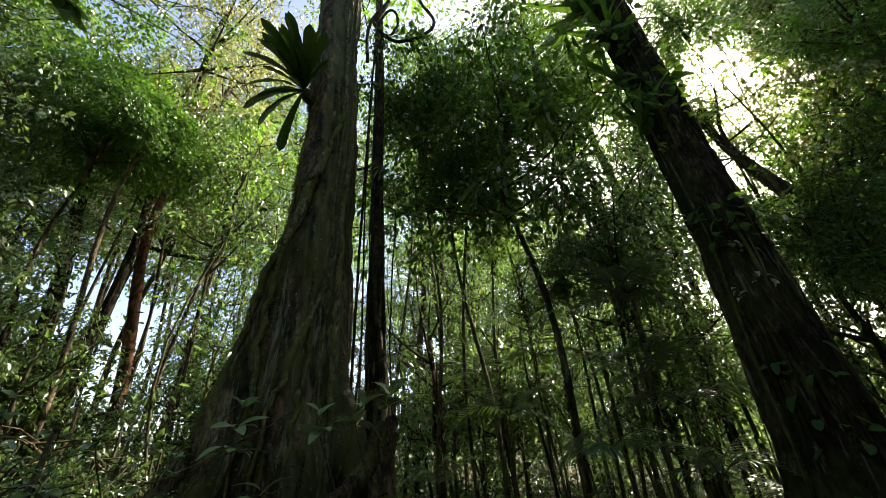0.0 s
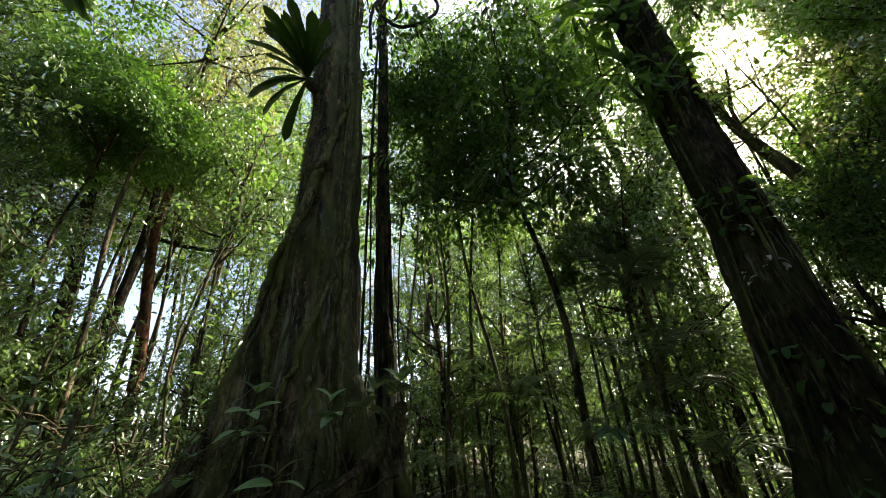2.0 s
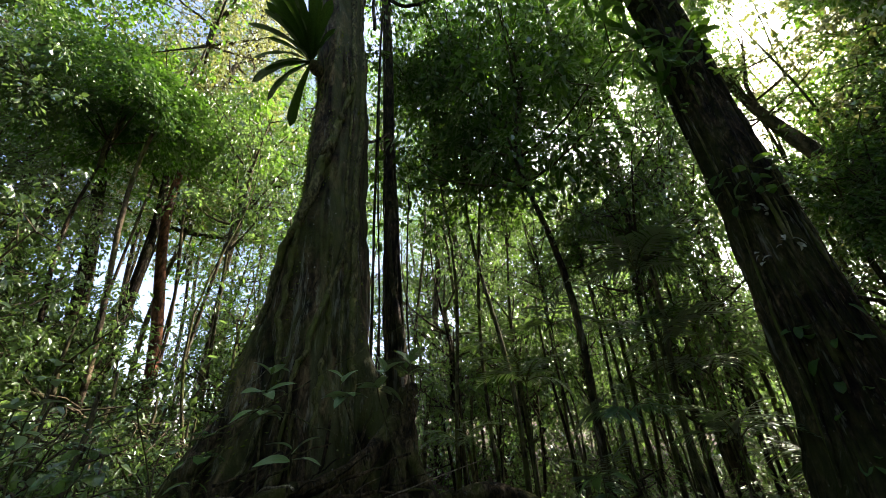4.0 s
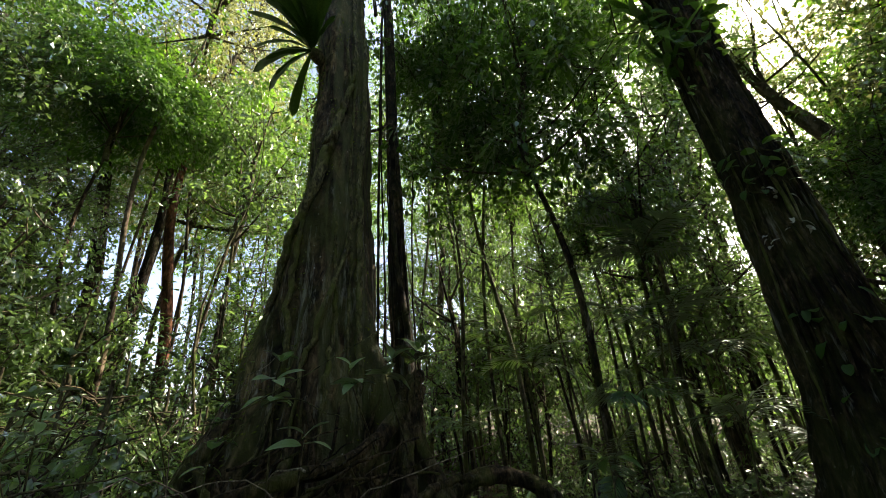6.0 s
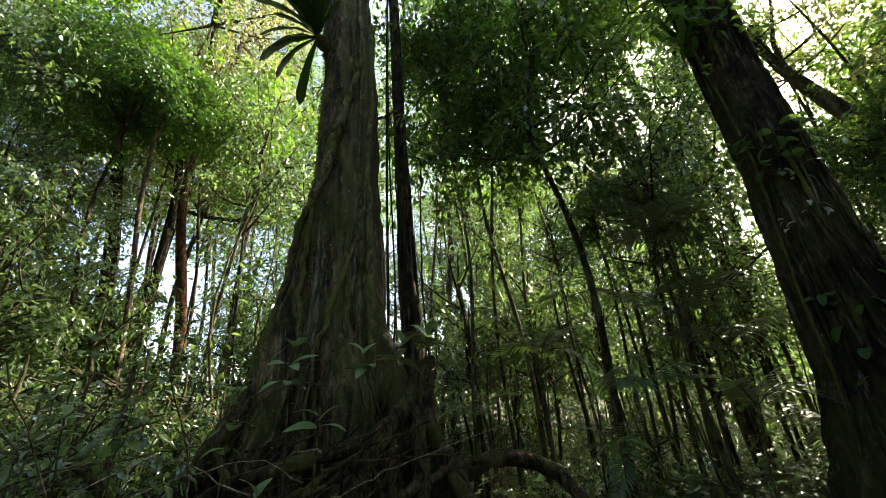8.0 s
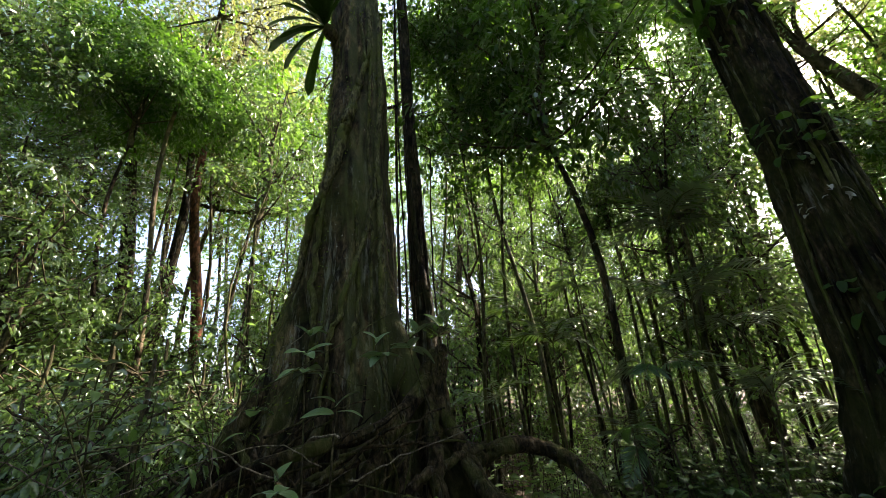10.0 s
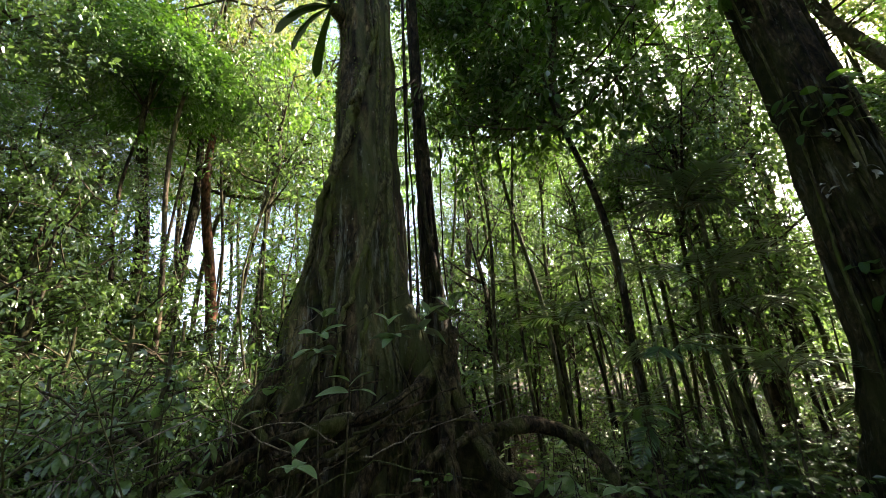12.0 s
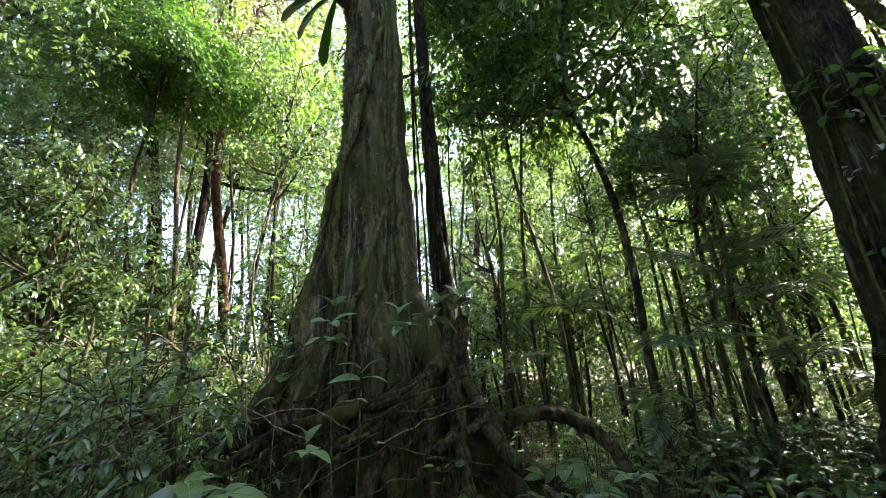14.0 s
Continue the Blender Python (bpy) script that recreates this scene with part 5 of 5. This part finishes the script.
def palm(x, y, head, count, size, seed):
    """A young palm: a thin stem with arching feathery fronds at its head."""
    rng = np.random.default_rng(seed)
    z = gz(x, y) - 0.05
    plant = thing("young_palm", "young understory palm with dark feathery drooping fronds", "palm", "young palms", at=(x, y, z))
    stem = sway(rng, (0, 0, 0), (rng.normal(0, 0.06), rng.normal(0, 0.06), head - z), 9, 0.3)
    part("stem", mesh_of("stem", *tube(stem, [0.016, 0.011, 0.009], 7, 0.05, rng), BARK_SLIM), plant)
    for i in range(count):
        stalk, blades = FRONDS[int(rng.integers(3))]
        frond = part("frond", stalk, plant, local=aim(stem[-1], i * 360 / count + rng.normal(0, 16), rng.normal(22, 16), rng.normal(0, 12), size * rng.uniform(0.75, 1.15)))
        part("blade", blades, frond)


for i, (x, y, head, count, size) in enumerate(((0.72, 5.15, 1.95, 8, 0.62), (2.3, 4.85, 3.25, 9, 0.8), (2.2, 4.5, 2.2, 8, 0.7), (1.25, 5.3, 2.7, 7, 0.65), (1.75, 4.6, 1.5, 7, 0.6), (2.45, 4.3, 1.2, 8, 0.65), (3.1, 5.2, 1.9, 8, 0.8),
                                               (1.3, 4.4, 0.8, 7, 0.5), (3.6, 4.9, 0.9, 8, 0.7), (2.9, 6.2, 2.8, 8, 0.8), (0.4, 6.6, 2.6, 8, 0.8), (-0.2, 5.9, 1.2, 7, 0.55))):
    palm(x, y, head, count, size, 300 + i)


# ---- plants living on the trunks ----
def nest_fern():
    """A bird's nest fern: a rosette of long strap fronds set on the trunk."""
    c = np.array([-2.1, 3.9, 6.9])
    fern = thing("nest_fern", "bird's nest fern with long dark fronds on the trunk", "fern", at=tuple(c))
    core = curve([(0.16, 0.1, -0.25), (0.05, 0.0, -0.1), (-0.03, -0.03, 0.05)], 8)
    part("root_ball", mesh_of("root_ball", *tube(core, [0.05, 0.10, 0.09, 0.04], 12, 0.15), BARK_ROOT), fern, "fibrous dark root ball")
    shapes = [blade_mesh("frond", 1.0, w, LEAF_FERN, 16, d, 0.1, 0.05, club=True) for w, d in ((0.16, 0.3), (0.175, 0.42), (0.145, 0.2))]
    rng = np.random.default_rng(4)
    # the rosette leans out from the trunk: fronds fan round an axis that points forward and down
    right, up, axis = np.array([0.88, 0.47, 0.0]), np.array([0.37, -0.69, 0.63]), np.array([0.3, -0.55, -0.78])
    for turn, size in ((139, 1.1), (148, 1.05), (126, 1.2), (118, 1.15), (110, 1.25), (104, 1.2), (98, 1.2), (91, 1.1), (84, 1.05), (70, 0.75), (160, 0.8), (174, 0.92), (189, 0.8), (201, 1.08), (222, 1.05), (255, 1.15), (133, 1.0), (114, 1.0)):
        d = right * math.cos(radians(turn)) + up * math.sin(radians(turn)) + axis * rng.normal(0.0, 0.16)
        az, el = math.degrees(math.atan2(d[1], d[0])), math.degrees(math.atan2(d[2], math.hypot(d[0], d[1])))
        part("frond", shapes[int(rng.integers(3))], fern, local=aim((-0.03, -0.03, 0.0), az, el + 4, rng.normal(0, 12), size * 0.86))


nest_fern()


def epiphytes():
    """Clumps of hanging strap leaves and climbing broad leaves on the second great trunk."""
    rng = np.random.default_rng(14)
    strap = [blade_mesh("leaf", 1.0, w, LEAF_DARK, 10, d, 0.08, 0.01) for w, d in ((0.10, 0.8), (0.12, 1.1), (0.09, 0.6))]
    for c, count, size in (((2.98, 3.62, 7.4), 26, 0.85), ((2.95, 3.74, 6.4), 18, 0.75), ((2.98, 3.82, 8.5), 30, 0.95), ((2.97, 3.72, 5.5), 12, 0.6), ((3.1, 3.5, 9.3), 24, 0.9)):
        plant = thing("hanging_epiphyte", "clump of hanging strap leaves clinging to the trunk", "plant", "clinging plants", at=c)
        part("root_ball", mesh_of("root_ball", *tube([(0.12, 0.06, -0.12), (0.04, 0.0, 0.0), (0.0, -0.04, 0.1)], [0.05, 0.1, 0.04], 8, 0.1), BARK_ROOT), plant)
        for i in range(count):
            part("leaf", strap[int(rng.integers(3))], plant, local=aim((0, -0.03, 0), rng.normal(195, 40), rng.normal(12, 25), rng.normal(0, 25), size * rng.uniform(0.6, 1.15)))
    heart = [blade_mesh("leaf", 1.0, w, LEAF_DARK, 9, d, 0.08, 0.01, True) for w, d in ((0.6, 0.3), (0.5, 0.45))]
    for z0, z1, a0, a1, count, size in ((5.2, 7.6, 3.6, 5.4, 60, 0.19), (3.3, 3.9, 3.5, 5.3, 30, 0.15), (1.0, 2.3, 3.6, 5.0, 22, 0.15), (8.0, 10.5, 3.4, 5.6, 50, 0.26)):
        vine = thing("climbing_vine", "leafy vine climbing the dark trunk", "vine", "clinging plants", at=(3.3, 3.76, 0))
        t = np.linspace(0, 1, 24)
        ang = a0 + (a1 - a0) * (0.5 + 0.4 * np.sin(t * 7 + z0))
        p = np.stack([0.345 * np.cos(ang), 0.345 * np.sin(ang), z0 + (z1 - z0) * t], 1)
        part("stem", mesh_of("stem", *tube(p, [0.012, 0.006], 5), TWIG), vine)
        for i in range(count):
            a, z = rng.uniform(a0, a1), rng.uniform(z0, z1)
            q = np.array([0.36 * math.cos(a), 0.36 * math.sin(a), z])
            part("leaf", heart[i % 2], vine, local=aim(q, math.degrees(a) + rng.normal(0, 35), rng.normal(-5, 25), rng.normal(0, 25), size * rng.uniform(0.6, 1.2)))


epiphytes()


def dead_leaves_on_bark():
    """Pale dead leaves caught on the bark of the dark trunk."""
    rng = np.random.default_rng(88)
    pale = leaf_material("bleached dead leaf", (0.2, 0.19, 0.16), (0.36, 0.34, 0.29), (0.3, 0.28, 0.2), 0.2, 0.5, 0.05, 0.4)
    shapes = [blade_mesh("dead_leaf", 1.0, w, pale, 7, d, f, 0.05) for w, d, f in ((0.5, 0.5, 0.2), (0.4, 0.8, 0.15))]
    for i in range(16):
        a, z = (rng.normal(4.35, 0.2), rng.normal(2.92, 0.05)) if i < 7 else (rng.normal(4.2, 0.25), rng.normal(3.28, 0.06)) if i < 12 else (rng.normal(3.65, 0.08), rng.uniform(2.7, 3.1))
        r = float(np.interp(z, [2.5, 3.5], [0.315, 0.265])) + 0.055
        ob = new("dead_leaf", shapes[i % 2])
        ob.matrix_basis = aim((3.30 + r * math.cos(a), 3.76 + r * math.sin(a), z), math.degrees(a) + rng.normal(0, 50), rng.normal(-10, 35), rng.normal(0, 40), rng.uniform(0.05, 0.1))
        tagged(ob, "pale dead leaf caught on dark bark", "leaf", "dead leaves on the bark")


dead_leaves_on_bark()


def edge_stems():
    """Mossy climbing stems that stand off along the edge of the dark trunk."""
    rng = np.random.default_rng(89)
    for i, (a0, z0, z1, rad) in enumerate(((5.75, 0.6, 7.2, 0.028), (5.95, 1.8, 6.4, 0.018), (5.6, 3.0, 8.2, 0.024), (3.45, 1.0, 6.6, 0.016))):
        z = np.linspace(z0, z1, 40)
        r = np.interp(z, [-0.2, 0.5, 1.1, 1.5, 2.5, 3.5, 6, 14], [0.72, 0.56, 0.43, 0.36, 0.315, 0.265, 0.245, 0.22]) + 0.05 + 0.03 * np.sin(z * 2.1 + i)
        a = a0 + 0.08 * np.sin(z * 1.3 + i)
        p = np.stack([r * np.cos(a), r * np.sin(a), z], 1) + rng.normal(0, 0.004, (40, 3))
        ob = new("liana", mesh_of("liana", *tube(p, [rad, rad * 0.75], 7, 0.12, rng), BARK_STEM))
        ob.location = (3.30, 3.76, 0)
        tagged(ob, "mossy woody climber along the dark trunk", "liana", "lianas")


edge_stems()


def floor_plants():
    """Low broad-leaved plants with shiny leaves on the sunny part of the forest floor."""
    rng = np.random.default_rng(90)
    shiny = leaf_material("shiny ground leaf", (0.03, 0.065, 0.028), (0.06, 0.105, 0.045), (0.12, 0.22, 0.04), 0.25, 0.22, 0.25, 1.0)
    shapes = [blade_mesh("leaf", 1.0, w, shiny, 9, d, f, 0.02, True) for w, d, f in ((0.5, 0.25, 0.1), (0.42, 0.4, 0.08))]
    made = 0
    while made < 34:
        x, y = polar(rng.uniform(20, 45), rng.uniform(4.3, 7.5))
        if math.hypot(x - 3.3, y - 3.76) < 0.9:
            continue
        made += 1
        z = gz(x, y) + rng.uniform(0.2, 0.5)
        seedling((x, y), [((x + 0.02, y, z), 5, rng.uniform(0.16, 0.26), rng.uniform(0, 360), 8), ((x, y + 0.02, z + 0.1), 3, rng.uniform(0.12, 0.2), rng.uniform(0, 360), 25)],
                 "low plant with shiny broad leaves on the forest floor", 400 + made, shapes)


floor_plants()


# ---- lianas ----
def liana(points, rad, label="thin woody liana hanging between the trunks", n=40, seed=0):
    rng = np.random.default_rng(seed)
    p = curve(points, n)
    p[1:-1] += np.cumsum(rng.normal(0, 0.006, (n - 2, 3)), axis=0) * np.array([1, 1, 0.3])
    o = p[0].copy()
    ob = new("liana", mesh_of("liana", *tube(p - o, [rad, rad * 0.85], 7, 0.07, rng), BARK_DARK))
    ob.location = o
    tagged(ob, label, "liana", "lianas")


liana([(-1.19, 4.13, 8.01), (-1.19, 4.10, 9.13), (-0.82, 4.15, 10.12), (-0.98, 4.12, 9.5), (-1.10, 4.1, 9.2), (-0.69, 4.2, 8.72), (-0.14, 4.3, 9.07), (0.09, 4.3, 9.55), (-0.14, 4.3, 10.32), (-0.45, 4.28, 11.3)], 0.035, "thick looping liana hung high between the trunks", 70, 1)
liana([(-0.98, 4.62, 9.2), (-1.0, 4.4, 9.9), (-0.75, 4.35, 10.2), (-0.6, 4.4, 9.8), (-0.8, 4.45, 9.4), (-1.1, 4.4, 9.6)], 0.03, "curled liana hung high between the trunks", 50, 2)
for i, (x, y, x2, z0, z1) in enumerate(((-1.18, 4.45, -1.12, 1.2, 12), (-1.08, 4.5, -1.2, 0.9, 11), (-1.02, 4.55, -1.15, 1.0, 12), (-1.13, 4.35, -1.22, 1.5, 9.5), (-0.8, 4.65, -0.98, 0.6, 9), (-0.72, 4.6, -0.8, 0.4, 5))):
    liana([(x, y, z0), (x + 0.03, y, z0 + 1.2), ((x + x2) / 2 - 0.02, y + 0.03, (z0 + z1) / 2), (x2 + 0.03, y, z1 * 0.85), (x2, y + 0.05, z1)], 0.02 if i == 0 else 0.012, seed=10 + i)
liana([(-0.72, 4.6, 0.6), (-0.78, 4.55, 1.8), (-0.80, 4.6, 2.6), (-0.93, 4.62, 3.4), (-1.0, 4.62, 4.6)], 0.045, "stout liana leaning on the slim trunk", 40, 31)
liana([(-1.32, 4.3, 5.5), (-1.15, 4.45, 5.7), (-1.02, 4.62, 6.0)], 0.025, "short crooked branch bridging two trunks", 14, 32)
seedling((-0.66, 3.9, 1.6), [((-0.62, 3.82, 1.98), 4, 0.3, 40, 25), ((-0.60, 3.8, 2.08), 3, 0.24, 160, 40)], "dark leafy sprig growing on the roots", 60, ROUND_SHAPES)


def shrubs():
    """Bushy shrubs among the tall stems to the side of the great tree, and some thin dry twigs."""
    rng = np.random.default_rng(55)
    for i in range(22):
        az, d = (rng.uniform(-74, -34), rng.uniform(4.0, 7.5)) if i < 20 else (rng.uniform(12, 50), rng.uniform(5.0, 8.0))
        x, y = polar(az, d)
        if math.hypot(x + 1.6, y - 4.1) < 1.7:
            continue
        h = rng.uniform(0.3, 1.2) if i < 20 else rng.uniform(0.2, 0.6)
        forest_tree("shrub", "bushy green shrub on the forest floor", (x, y), (x + rng.normal(0, 0.1), y, h + 0.8), 0.02, "shrub", h, rng.uniform(0.8, 1.3), TWIG, rng.uniform(0.8, 1.2), "shrubs", int(rng.integers(1000)))
    for i in range(64):
        az, d = rng.uniform(-66, -22), rng.uniform(2.2, 4.6)
        x, y = polar(az, d)
        if math.hypot(x + 1.6, y - 4.1) < 1.3:
            continue
        z = rng.uniform(0.3, 1.5)
        way = unit(np.array([rng.normal(), rng.normal() * 0.6, rng.uniform(-0.1, 0.9)]))
        p = curve([(0, 0, 0), way * 0.4 + rng.normal(0, 0.05, 3), way * rng.uniform(0.7, 1.4) - np.array([0, 0, rng.uniform(0, 0.3)]) + rng.normal(0, 0.08, 3)], 14) + rng.normal(0, 0.008, (14, 3))
        ob = new("dry_twig", mesh_of("dry_twig", *tube(p, [0.0045, 0.002] if i % 3 else [0.007, 0.003], 5), DRY if i % 2 else GREEN_TWIG))
        ob.location = (x, y, z)
        tagged(ob, "thin pale dry twig caught among the shrubs", "twig", "dry twigs")


shrubs()


def leaf_litter():
    """Dead leaves lying on the soil."""
    rng = np.random.default_rng(66)
    n = 9000
    az, d = rng.uniform(-80, 80, n), 2.0 + 16 * rng.random(n) ** 1.2
    x, y = d * np.sin(np.radians(az)), d * np.cos(np.radians(az))
    P = np.stack([x, y, ground_height(x, y) + rng.uniform(0.004, 0.03, n)], 1)
    D = rng.normal(size=(n, 3)) * np.array([1, 1, 0.18])
    N = rng.normal(size=(n, 3)) * 0.3 + np.array([0, 0, 1])
    L = rng.uniform(0.07, 0.18, n)
    me = mesh_of("leaf_litter", *leaves(P, D, N, L, L * 0.45, False, 0.25, 0.05), LEAF_LITTER, False)
    tagged(new("leaf_litter", me), "brown dead leaves strewn on the forest floor", "leaf litter", kind="stuff")


leaf_litter()


def overhanging_tree():
    """A small tree beside the path whose one leafy branch hangs in high up."""
    rng = np.random.default_rng(71)
    o = np.array([-4.4, 0.5, gz(-4.4, 0.5)])
    tree = thing("overhanging_tree", "small tree with dark leaves on overhanging branch", "tree", at=tuple(o))
    stem = sway(rng, (0, 0, 0), (0.4, 0.2, 5.6), 12, 0.3)
    part("trunk", mesh_of("trunk", *tube(stem, [0.06, 0.05, 0.03, 0.012], 9, 0.05, rng), BARK_DARK), tree)
    tip = np.array([-2.55, 1.35, 4.5]) - o
    limb = curve([stem[8], stem[8] * 0.4 + tip * 0.6 + np.array([0, 0, 0.35]), tip], 12)
    branch = part("branch", mesh_of("branch", *tube(limb, [0.022, 0.012, 0.005], 7, 0.05, rng), BARK_DARK), tree)
    for i in range(26):
        q = limb[int(rng.integers(5, 12))] + rng.normal(0, 0.05, 3)
        part("leaf", DARK_SHAPES[i % 2], branch, local=aim(q, rng.uniform(-120, 120), rng.normal(-12, 22), rng.normal(0, 20), rng.uniform(0.15, 0.24)))


overhanging_tree()
